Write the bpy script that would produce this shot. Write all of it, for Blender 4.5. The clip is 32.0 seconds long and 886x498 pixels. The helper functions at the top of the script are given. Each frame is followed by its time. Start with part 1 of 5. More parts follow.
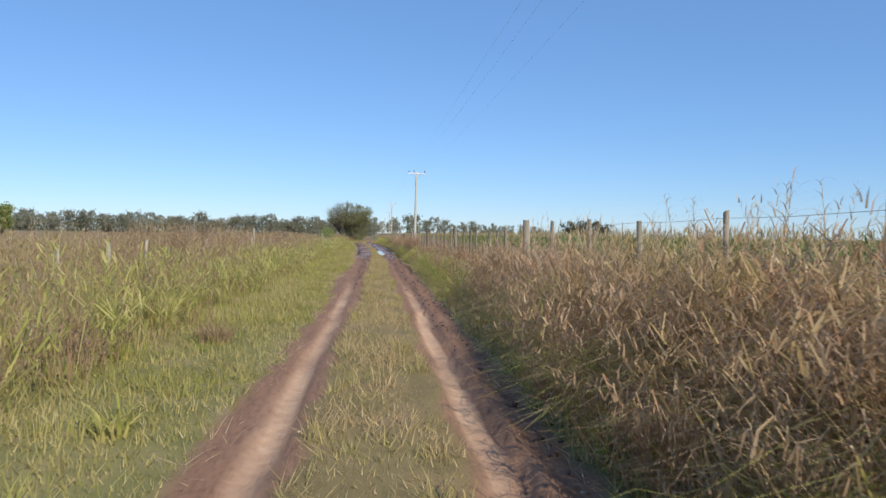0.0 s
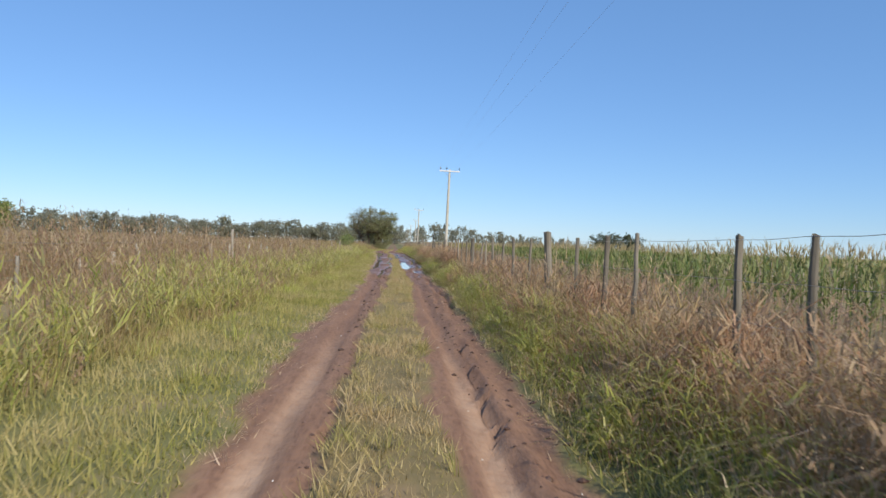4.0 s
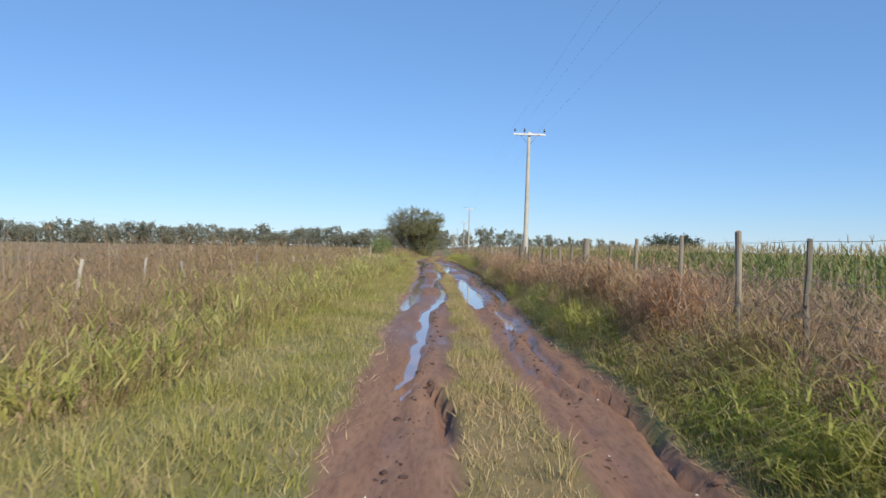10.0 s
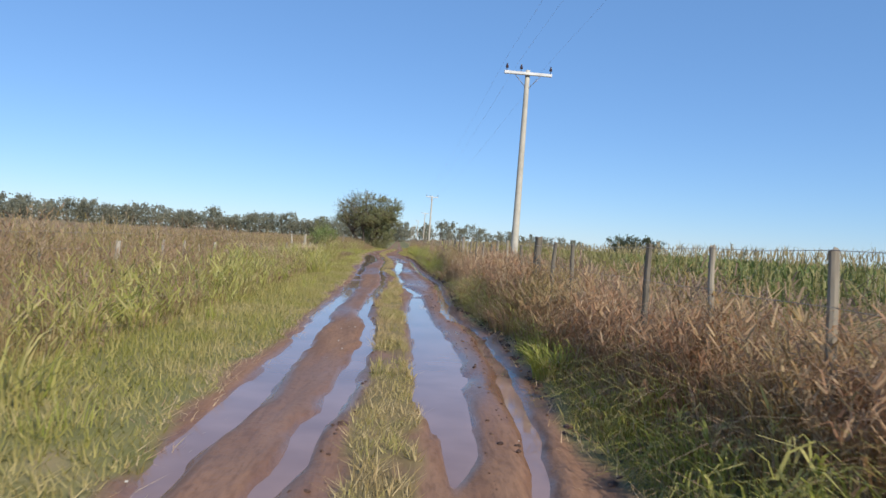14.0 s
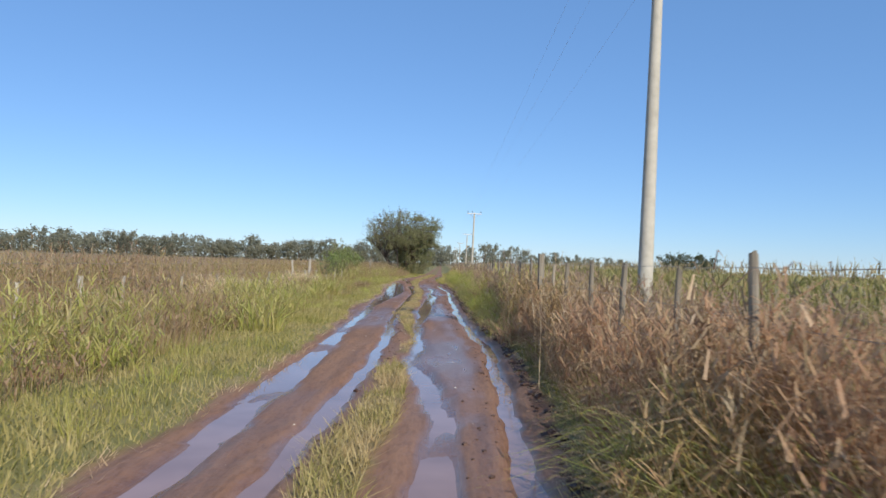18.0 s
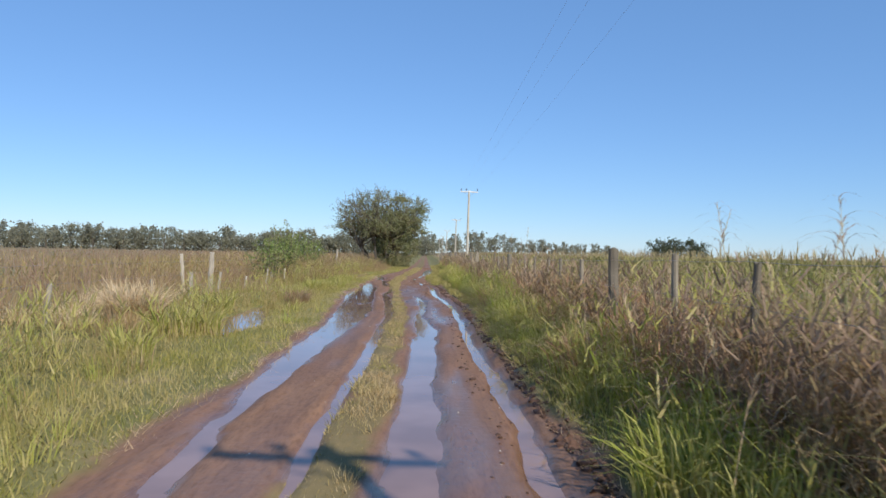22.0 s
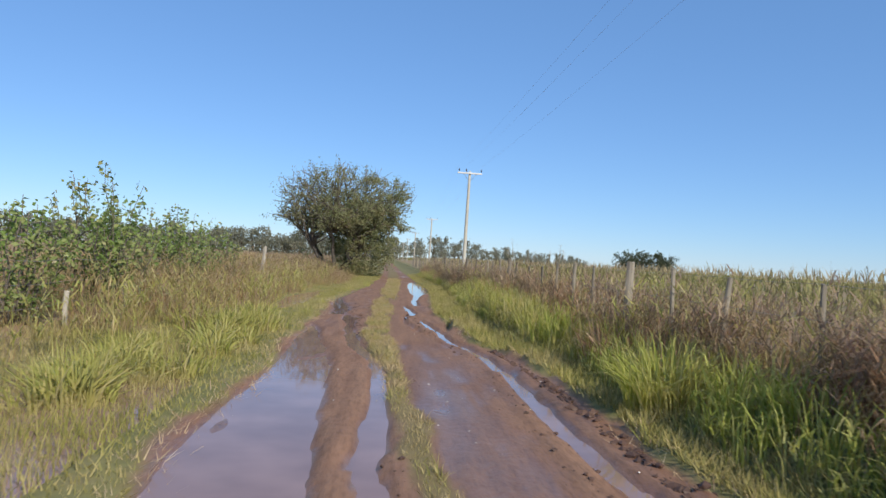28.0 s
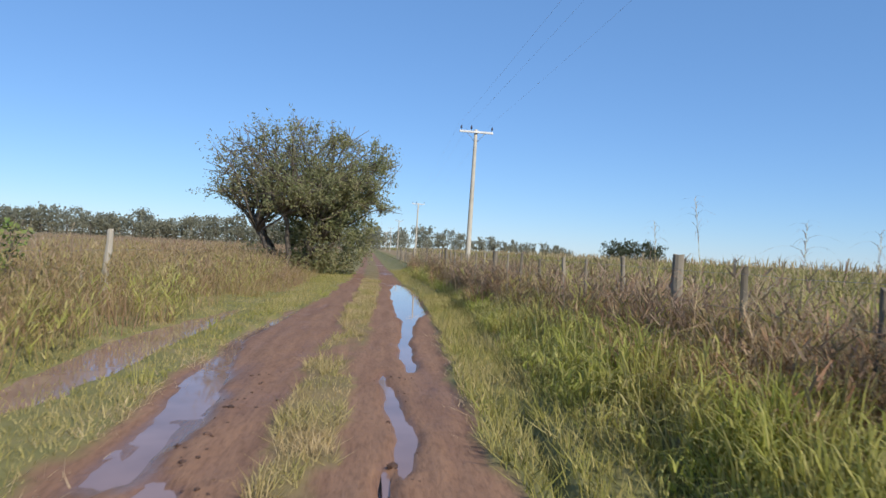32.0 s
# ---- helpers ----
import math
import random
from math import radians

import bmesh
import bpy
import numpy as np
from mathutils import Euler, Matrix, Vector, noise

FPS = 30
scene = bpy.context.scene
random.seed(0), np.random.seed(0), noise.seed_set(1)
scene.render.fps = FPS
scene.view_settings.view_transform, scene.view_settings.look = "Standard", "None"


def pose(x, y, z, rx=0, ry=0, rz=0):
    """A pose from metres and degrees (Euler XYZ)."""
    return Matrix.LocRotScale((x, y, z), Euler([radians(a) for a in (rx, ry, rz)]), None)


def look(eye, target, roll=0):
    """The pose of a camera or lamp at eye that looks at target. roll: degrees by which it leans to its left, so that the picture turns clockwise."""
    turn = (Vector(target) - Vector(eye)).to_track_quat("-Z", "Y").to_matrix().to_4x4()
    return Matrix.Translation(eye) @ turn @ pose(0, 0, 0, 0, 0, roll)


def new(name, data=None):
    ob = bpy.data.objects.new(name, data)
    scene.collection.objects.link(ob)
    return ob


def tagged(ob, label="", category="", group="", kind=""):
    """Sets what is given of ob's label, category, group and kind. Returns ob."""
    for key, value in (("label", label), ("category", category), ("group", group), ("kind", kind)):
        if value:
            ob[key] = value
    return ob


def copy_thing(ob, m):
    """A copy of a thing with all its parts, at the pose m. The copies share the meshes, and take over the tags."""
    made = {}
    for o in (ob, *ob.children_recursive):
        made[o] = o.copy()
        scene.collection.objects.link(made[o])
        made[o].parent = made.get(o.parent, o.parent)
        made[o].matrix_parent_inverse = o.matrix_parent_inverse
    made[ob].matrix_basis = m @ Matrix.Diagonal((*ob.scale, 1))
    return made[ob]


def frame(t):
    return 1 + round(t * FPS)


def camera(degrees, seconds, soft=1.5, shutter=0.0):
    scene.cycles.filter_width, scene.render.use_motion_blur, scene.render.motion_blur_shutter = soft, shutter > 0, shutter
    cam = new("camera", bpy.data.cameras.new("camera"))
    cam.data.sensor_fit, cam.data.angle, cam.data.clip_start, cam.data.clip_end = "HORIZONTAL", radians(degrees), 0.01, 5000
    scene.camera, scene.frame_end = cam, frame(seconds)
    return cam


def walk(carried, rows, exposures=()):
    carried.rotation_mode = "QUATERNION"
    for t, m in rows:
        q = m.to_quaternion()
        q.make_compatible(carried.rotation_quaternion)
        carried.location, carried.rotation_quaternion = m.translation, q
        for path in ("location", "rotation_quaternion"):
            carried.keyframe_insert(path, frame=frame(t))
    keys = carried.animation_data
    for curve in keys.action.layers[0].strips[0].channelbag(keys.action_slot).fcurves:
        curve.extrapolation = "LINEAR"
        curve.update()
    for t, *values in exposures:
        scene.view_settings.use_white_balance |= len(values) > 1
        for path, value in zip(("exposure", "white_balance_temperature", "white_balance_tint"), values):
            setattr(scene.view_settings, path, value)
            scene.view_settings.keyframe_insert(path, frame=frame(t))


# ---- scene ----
cam = camera(63.0, 32.0, soft=1.5, shutter=0.2)
# seconds, place in metres, turn in degrees
PATH = [
    (0.0, 0.000, 0.000, 1.541, 88.88, -0.91, -5.95),
    (0.5, 0.055, 1.261, 1.533, 88.78, -0.89, -6.35),
    (1.0, 0.138, 2.847, 1.524, 88.34, -1.03, -7.00),
    (1.5, 0.217, 4.305, 1.503, 88.25, -0.93, -6.28),
    (2.0, 0.254, 5.697, 1.478, 88.64, -0.70, -5.79),
    (2.5, 0.282, 7.441, 1.454, 88.96, -0.82, -5.11),
    (3.0, 0.354, 9.189, 1.445, 89.24, -1.04, -4.17),
    (3.5, 0.332, 10.670, 1.506, 89.41, -1.49, -3.91),
    (5.5, 0.412, 17.540, 1.491, 90.05, -4.31, -4.13),
    (6.0, 0.407, 18.978, 1.503, 89.90, -3.79, -3.40),
    (6.5, 0.523, 21.069, 1.489, 89.86, -3.50, -2.34),
    (7.0, 0.502, 23.498, 1.502, 89.40, -3.54, -1.58),
    (7.5, 0.506, 25.708, 1.499, 89.27, -3.48, -0.77),
    (8.0, 0.506, 27.651, 1.511, 89.25, -3.00, 0.02),
    (8.5, 0.386, 29.519, 1.532, 89.30, -2.27, 1.34),
    (9.0, 0.264, 31.431, 1.536, 89.47, -1.46, 2.81),
    (9.5, 0.154, 33.594, 1.511, 89.61, -0.89, 2.65),
    (10.0, 0.054, 35.304, 1.484, 89.90, -1.12, -0.37),
    (10.5, 0.170, 36.953, 1.492, 90.03, -1.07, -3.12),
    (11.0, 0.286, 38.556, 1.493, 90.06, -1.19, -5.20),
    (11.5, 0.389, 39.957, 1.497, 89.77, -1.44, -5.50),
    (12.0, 0.498, 41.984, 1.482, 89.60, -1.75, -4.34),
    (12.5, 0.574, 43.591, 1.480, 90.09, -2.11, -2.57),
    (13.0, 0.510, 45.388, 1.516, 90.43, -3.06, -2.27),
    (13.5, 0.445, 47.063, 1.493, 89.44, -3.97, -3.26),
    (14.0, 0.596, 48.987, 1.468, 89.47, -3.56, -3.53),
    (14.5, 0.756, 50.309, 1.412, 89.67, -2.91, -3.48),
    (16.5, 0.882, 56.338, 1.480, 90.04, -2.18, -7.68),
    (17.0, 1.004, 58.567, 1.419, 90.20, -2.59, -7.08),
    (17.5, 1.200, 60.706, 1.464, 90.14, -2.02, -3.86),
    (18.0, 1.151, 62.394, 1.457, 91.17, -2.05, -0.11),
    (18.5, 1.098, 64.641, 1.501, 90.76, -1.89, 1.01),
    (19.0, 1.153, 66.792, 1.518, 90.06, -2.05, -0.19),
    (19.5, 0.878, 69.034, 1.505, 90.17, -2.50, -1.71),
    (20.0, 0.658, 71.377, 1.510, 90.34, -2.63, -2.60),
    (20.5, 0.600, 73.544, 1.489, 90.46, -2.68, -2.96),
    (21.0, 0.518, 75.527, 1.522, 90.67, -2.45, -4.03),
    (21.5, 0.650, 77.628, 1.539, 90.57, -1.57, -3.27),
    (22.0, 0.742, 79.496, 1.563, 90.33, -1.15, -1.36),
    (22.5, 0.638, 81.117, 1.580, 90.11, -1.22, 0.10),
    (23.0, 0.535, 83.392, 1.513, 89.84, -1.08, 1.10),
    (23.5, 0.508, 85.278, 1.467, 89.63, -0.99, 1.66),
    (24.0, 0.416, 87.135, 1.467, 89.55, -0.99, 1.48),
    (24.5, 0.313, 88.948, 1.441, 89.91, -0.98, 0.98),
    (25.0, 0.252, 90.574, 1.401, 90.21, -0.92, -0.03),
    (25.5, 0.146, 92.270, 1.411, 90.27, -1.25, -1.27),
    (27.5, -0.744, 99.880, 1.551, 90.68, -3.54, -4.63),
    (28.0, -0.724, 101.484, 1.531, 90.86, -3.20, -4.59),
    (28.5, -0.521, 103.311, 1.479, 91.12, -2.80, -4.17),
    (29.0, -0.394, 105.007, 1.446, 91.12, -2.79, -3.87),
    (29.5, -0.363, 105.968, 1.492, 91.09, -2.91, -3.62),
    (30.0, -0.556, 108.183, 1.534, 90.82, -3.01, -3.82),
    (30.5, -0.503, 110.780, 1.510, 90.85, -4.35, -3.80),
    (31.0, -0.546, 112.273, 1.515, 90.84, -5.16, -4.97),
    (31.5, -0.497, 113.940, 1.527, 89.89, -4.29, -5.62),
    (32.0, -0.281, 115.824, 1.588, 90.12, -3.02, -5.93),
]
walk(cam, [(t, pose(x, y, z, rx, ry, rz)) for t, x, y, z, rx, ry, rz in PATH], [(0.0, 0.27, 6480.0, 10.0), (24.0, 0.26, 6450.0, 10.0), (32.0, 0.24, 6380.0, 10.0)])

# ---- light ----
SUN_EL, SUN_AZ = 36.6, 152.0  # degrees; azimuth clockwise from +y: behind the walk, to its right
world = bpy.data.worlds.new("sky")
scene.world = world
world.use_nodes = True
wn = world.node_tree
sky = wn.nodes.new("ShaderNodeTexSky")
sky.sky_type = 'NISHITA'
sky.sun_disc = False
sky.sun_elevation = radians(SUN_EL)
sky.sun_rotation = radians(SUN_AZ)
sky.air_density, sky.dust_density, sky.ozone_density, sky.altitude = 1.05, 0.0, 4.0, 800
tint = wn.nodes.new("ShaderNodeMix")
tint.data_type, tint.blend_type = 'RGBA', 'MULTIPLY'
tint.inputs[0].default_value = 1.0
tint.inputs[7].default_value = (0.82, 0.93, 1.09, 1)
wn.links.new(sky.outputs[0], tint.inputs[6])
haze = wn.nodes.new("ShaderNodeMix")  # thin even haze over the whole sky
haze.data_type = 'RGBA'
haze.inputs[0].default_value = 0.36
haze.inputs[7].default_value = (1.70, 3.8, 7.45, 1)
wn.links.new(tint.outputs[2], haze.inputs[6])
wn.links.new(haze.outputs[2], wn.nodes["Background"].inputs[0])
wn.nodes["Background"].inputs[1].default_value = 0.1
sun = new("sun", bpy.data.lights.new("sun", 'SUN'))
sun.data.energy, sun.data.angle, sun.data.color = 4.5, radians(0.5), (1.0, 0.94, 0.83)
a, e = radians(SUN_AZ), radians(SUN_EL)
sun.matrix_world = look(Vector((math.sin(a) * math.cos(e), math.cos(a) * math.cos(e), math.sin(e))) * 50, (0, 0, 0))

# ---- small tools ----
rng = np.random.default_rng(7)


def sstep(a, b, v):
    u = np.clip((v - a) / (b - a), 0, 1)
    return u * u * (3 - 2 * u)


def hash2(ix, iy, seed):
    h = (ix.astype(np.int64) * 374761393 + iy.astype(np.int64) * 668265263 + seed * 1442695041) & 0x7fffffff
    h = ((h ^ (h >> 13)) * 1274126177) & 0x7fffffff
    return ((h ^ (h >> 16)) & 0xffff) / 65535.0


def vnoise(x, y, seed=0):
    """Smooth value noise, -1 to 1."""
    x, y = np.broadcast_arrays(np.asarray(x, float), np.asarray(y, float))
    ix, iy = np.floor(x), np.floor(y)
    u, v = x - ix, y - iy
    u, v = u * u * (3 - 2 * u), v * v * (3 - 2 * v)
    n = (hash2(ix, iy, seed) * (1 - u) + hash2(ix + 1, iy, seed) * u) * (1 - v) \
        + (hash2(ix, iy + 1, seed) * (1 - u) + hash2(ix + 1, iy + 1, seed) * u) * v
    return n * 2 - 1


def fnoise(x, y, seed=0, octaves=3):
    out, amp = 0, 1.0
    for k in range(octaves):
        out = out + amp * vnoise(x * 2 ** k, y * 2 ** k, seed + 17 * k)
        amp *= 0.5
    return out / 1.75


def tri_mesh(name, verts, tris, material, along=None, smooth=False, masks=()):
    """A mesh from triangle arrays, with optional point attributes."""
    me = bpy.data.meshes.new(name)
    me.vertices.add(len(verts))
    me.vertices.foreach_set("co", np.asarray(verts, np.float32).ravel())
    n = len(tris)
    me.loops.add(n * 3)
    me.loops.foreach_set("vertex_index", np.asarray(tris, np.int32).ravel())
    me.polygons.add(n)
    me.polygons.foreach_set("loop_start", np.arange(0, n * 3, 3, dtype=np.int32))
    me.polygons.foreach_set("use_smooth", np.full(n, smooth))
    if along is not None:
        masks = (("along", along),) + tuple(masks)
    for key, val in masks:
        at = me.attributes.new(key, 'FLOAT', 'POINT')
        at.data.foreach_set("value", np.asarray(val, np.float32).ravel())
    me.update(calc_edges=True)
    me.materials.append(material)
    return me


def part(name, data, parent, label=""):
    ob = new(name, data)
    ob.parent = parent
    return tagged(ob, label)


def blades(x, y, z, h, w, az, lean, segs=2, droop=0.0):
    """Tapered, bent blades of grass: vertices, triangles, and how far along its blade each vertex lies."""
    n = len(x)
    face = rng.uniform(0, 2 * np.pi, n)
    fx, fy = np.cos(face), np.sin(face)
    lx, ly = np.cos(az), np.sin(az)
    vs, al = [], []
    for k in range(segs + 1):
        s = k / segs
        out = h * lean * s ** 1.8
        up = h * (s - 0.42 * np.minimum(lean, 1.2) * s ** 2.4 - droop * s ** 3)
        cx, cy, cz = x + lx * out, y + ly * out, z + up
        if k < segs:
            ww = w * (1.0 - 0.75 * s) * 0.5
            vs += [np.stack([cx - fx * ww, cy - fy * ww, cz], 1), np.stack([cx + fx * ww, cy + fy * ww, cz], 1)]
            al += [np.full(n, s), np.full(n, s)]
        else:
            vs.append(np.stack([cx, cy, cz], 1))
            al.append(np.full(n, s))
    m = 2 * segs + 1  # two a level and one tip
    verts = np.stack(vs, 1).reshape(-1, 3)
    along = np.stack(al, 1).reshape(-1)
    loc = []
    for k in range(segs - 1):
        b = 2 * k
        loc += [(b, b + 1, b + 3), (b, b + 3, b + 2)]
    loc.append((2 * segs - 2, 2 * segs - 1, 2 * segs))
    tris = (np.arange(n)[:, None, None] * m + np.array(loc)[None]).reshape(-1, 3)
    return verts, tris, along


def leaves(c, size, stretch=1.6, flat=0.0):
    """Loose pointed leaves, two triangles folded along the midrib, centred on the points c."""
    n = len(c)
    d1 = rng.normal(size=(n, 3))
    d1[:, 2] *= 1 - flat
    d1 /= np.linalg.norm(d1, axis=1)[:, None]
    d2 = np.cross(d1, rng.normal(size=(n, 3)))
    d2 /= np.linalg.norm(d2, axis=1)[:, None] + 1e-9
    d3 = np.cross(d1, d2)
    s = (np.asarray(size) * np.ones(n))[:, None]
    a_, b_ = d1 * s * stretch * 0.5, d2 * s * 0.5
    fold = d3 * s * 0.14
    verts = np.stack([c - a_, c + b_ + fold, c + a_, c - b_ + fold], 1).reshape(-1, 3)
    tris = (np.arange(n)[:, None, None] * 4 + np.array([(0, 1, 2), (0, 2, 3)])[None]).reshape(-1, 3)
    return verts, tris


def tube(pts, radii, n=6):
    """A tapered tube along points, closed at both ends."""
    pts = np.asarray(pts, float)
    k = len(pts)
    d = np.gradient(pts, axis=0)
    d /= np.linalg.norm(d, axis=1)[:, None] + 1e-9
    ref = np.where(np.abs(d[:, 2:3]) > 0.9, np.array([[1.0, 0, 0]]), np.array([[0, 0, 1.0]]))
    u = np.cross(d, ref)
    u /= np.linalg.norm(u, axis=1)[:, None]
    v = np.cross(d, u)
    a = np.arange(n) * 2 * np.pi / n
    ring = u[:, None] * np.cos(a)[None, :, None] + v[:, None] * np.sin(a)[None, :, None]
    verts = (pts[:, None] + ring * np.asarray(radii)[:, None, None]).reshape(-1, 3)
    tris = []
    for i in range(k - 1):
        for j in range(n):
            p, q = i * n + j, i * n + (j + 1) % n
            tris += [(p, q, q + n), (p, q + n, p + n)]
    verts = np.vstack([verts, pts[:1], pts[-1:]])
    for j in range(n):
        tris += [(k * n, (j + 1) % n, j), (k * n + 1, (k - 1) * n + j, (k - 1) * n + (j + 1) % n)]
    return verts, np.array(tris)


def merge(pieces):
    vs, ts, off = [], [], 0
    for v, t in pieces:
        vs.append(v)
        ts.append(np.asarray(t) + off)
        off += len(v)
    return np.vstack(vs), np.vstack(ts)


# ---- materials ----
def shader(name, rough=0.8, spec=0.3):
    m = bpy.data.materials.new(name)
    m.use_nodes = True
    nt = m.node_tree
    bsdf = nt.nodes["Principled BSDF"]
    bsdf.inputs["Roughness"].default_value = rough
    bsdf.inputs["Specular IOR Level"].default_value = spec
    return m, nt, bsdf


def node(nt, kind, **sets):
    nd = nt.nodes.new(kind)
    for k, v in sets.items():
        nd.inputs[k.replace("_", " ")].default_value = v
    return nd


def ramp(nt, stops):
    r = nt.nodes.new("ShaderNodeValToRGB")
    el = r.color_ramp.elements
    for i, (p, c) in enumerate(stops):
        x = el[i] if i < 2 else el.new(p)
        x.position, x.color = p, (*c, 1)
    return r


def mix(nt, fac, c1, c2):
    m = nt.nodes.new("ShaderNodeMix")
    m.data_type = 'RGBA'
    for sock, val in ((m.inputs[0], fac), (m.inputs[6], c1), (m.inputs[7], c2)):
        if isinstance(val, (int, float)):
            sock.default_value = val
        elif isinstance(val, tuple):
            sock.default_value = (*val, 1)
        else:
            nt.links.new(val, sock)
    return m.outputs[2]


def world_noise(nt, scale, detail=3.0, kind="Object"):
    co = nt.nodes.new("ShaderNodeTexCoord")
    nz = node(nt, "ShaderNodeTexNoise", Scale=scale, Detail=detail)
    nt.links.new(co.outputs[kind], nz.inputs["Vector"])
    return nz.outputs["Fac"]


def blade_material(name, here, there, scale=0.35, tip=None, glow=0.3, rough=0.55, lo=0.4, hi=0.6):
    """Blades that differ one by one, in two palettes that change over in patches; tip: colour of the dry ends."""
    m, nt, bsdf = shader(name, rough, 0.18)
    geo = nt.nodes.new("ShaderNodeNewGeometry")

    def palette(cols):
        r = ramp(nt, [(i / max(1, len(cols) - 1), c) for i, c in enumerate(cols)])
        nt.links.new(geo.outputs["Random Per Island"], r.inputs[0])
        return r.outputs[0]
    f = ramp(nt, [(lo, (0, 0, 0)), (hi, (1, 1, 1))])
    nt.links.new(world_noise(nt, scale, 6), f.inputs[0])
    col = mix(nt, f.outputs[0], palette(here), palette(there))
    if tip:
        at = nt.nodes.new("ShaderNodeAttribute")
        at.attribute_name = "along"
        g = ramp(nt, [(0.35, (0, 0, 0)), (1.0, (0.8, 0.8, 0.8))])
        nt.links.new(at.outputs["Fac"], g.inputs[0])
        col = mix(nt, g.outputs[0], col, tip)
    nt.links.new(col, bsdf.inputs["Base Color"])
    tr = nt.nodes.new("ShaderNodeBsdfTranslucent")
    nt.links.new(col, tr.inputs[0])
    ms = nt.nodes.new("ShaderNodeMixShader")
    ms.inputs[0].default_value = glow
    nt.links.new(bsdf.outputs[0], ms.inputs[1])
    nt.links.new(tr.outputs[0], ms.inputs[2])
    nt.links.new(ms.outputs[0], nt.nodes["Material Output"].inputs[0])
    return m


def plain_material(name, dark, light, scale, rough=0.8, bump=0.3, metal=0.0, spec=0.3, per_object=0.0, stretch=(1, 1, 1)):
    m, nt, bsdf = shader(name, rough, spec)
    co = nt.nodes.new("ShaderNodeTexCoord")
    mp = node(nt, "ShaderNodeMapping", Scale=stretch)
    nt.links.new(co.outputs["Object"], mp.inputs[0])
    n1 = node(nt, "ShaderNodeTexNoise", Scale=scale, Detail=6.0)
    n2 = node(nt, "ShaderNodeTexNoise", Scale=scale * 0.17, Detail=2.0)
    nt.links.new(mp.outputs[0], n1.inputs["Vector"])
    nt.links.new(mp.outputs[0], n2.inputs["Vector"])
    r = ramp(nt, [(0.3, dark), (0.7, light)])
    add = nt.nodes.new("ShaderNodeMath")
    add.operation = 'MULTIPLY_ADD'
    add.inputs[1].default_value = 0.6
    nt.links.new(n2.outputs["Fac"], add.inputs[0])
    half = nt.nodes.new("ShaderNodeMath")
    half.operation = 'MULTIPLY'
    half.inputs[1].default_value = 0.4
    nt.links.new(n1.outputs["Fac"], half.inputs[0])
    nt.links.new(half.outputs[0], add.inputs[2])
    nt.links.new(add.outputs[0], r.inputs[0])
    col = r.outputs[0]
    if per_object:
        oi = nt.nodes.new("ShaderNodeObjectInfo")
        rr = ramp(nt, [(0, (1 - per_object,) * 3), (1, (1 + per_object * 0.5,) * 3)])
        nt.links.new(oi.outputs["Random"], rr.inputs[0])
        mm = nt.nodes.new("ShaderNodeMix")
        mm.data_type, mm.blend_type = 'RGBA', 'MULTIPLY'
        mm.inputs[0].default_value = 1
        nt.links.new(col, mm.inputs[6])
        nt.links.new(rr.outputs[0], mm.inputs[7])
        col = mm.outputs[2]
    nt.links.new(col, bsdf.inputs["Base Color"])
    bsdf.inputs["Metallic"].default_value = metal
    if bump:
        b = node(nt, "ShaderNodeBump", Strength=bump, Distance=0.02)
        nt.links.new(n1.outputs["Fac"], b.inputs["Height"])
        nt.links.new(b.outputs[0], bsdf.inputs["Normal"])
    return m


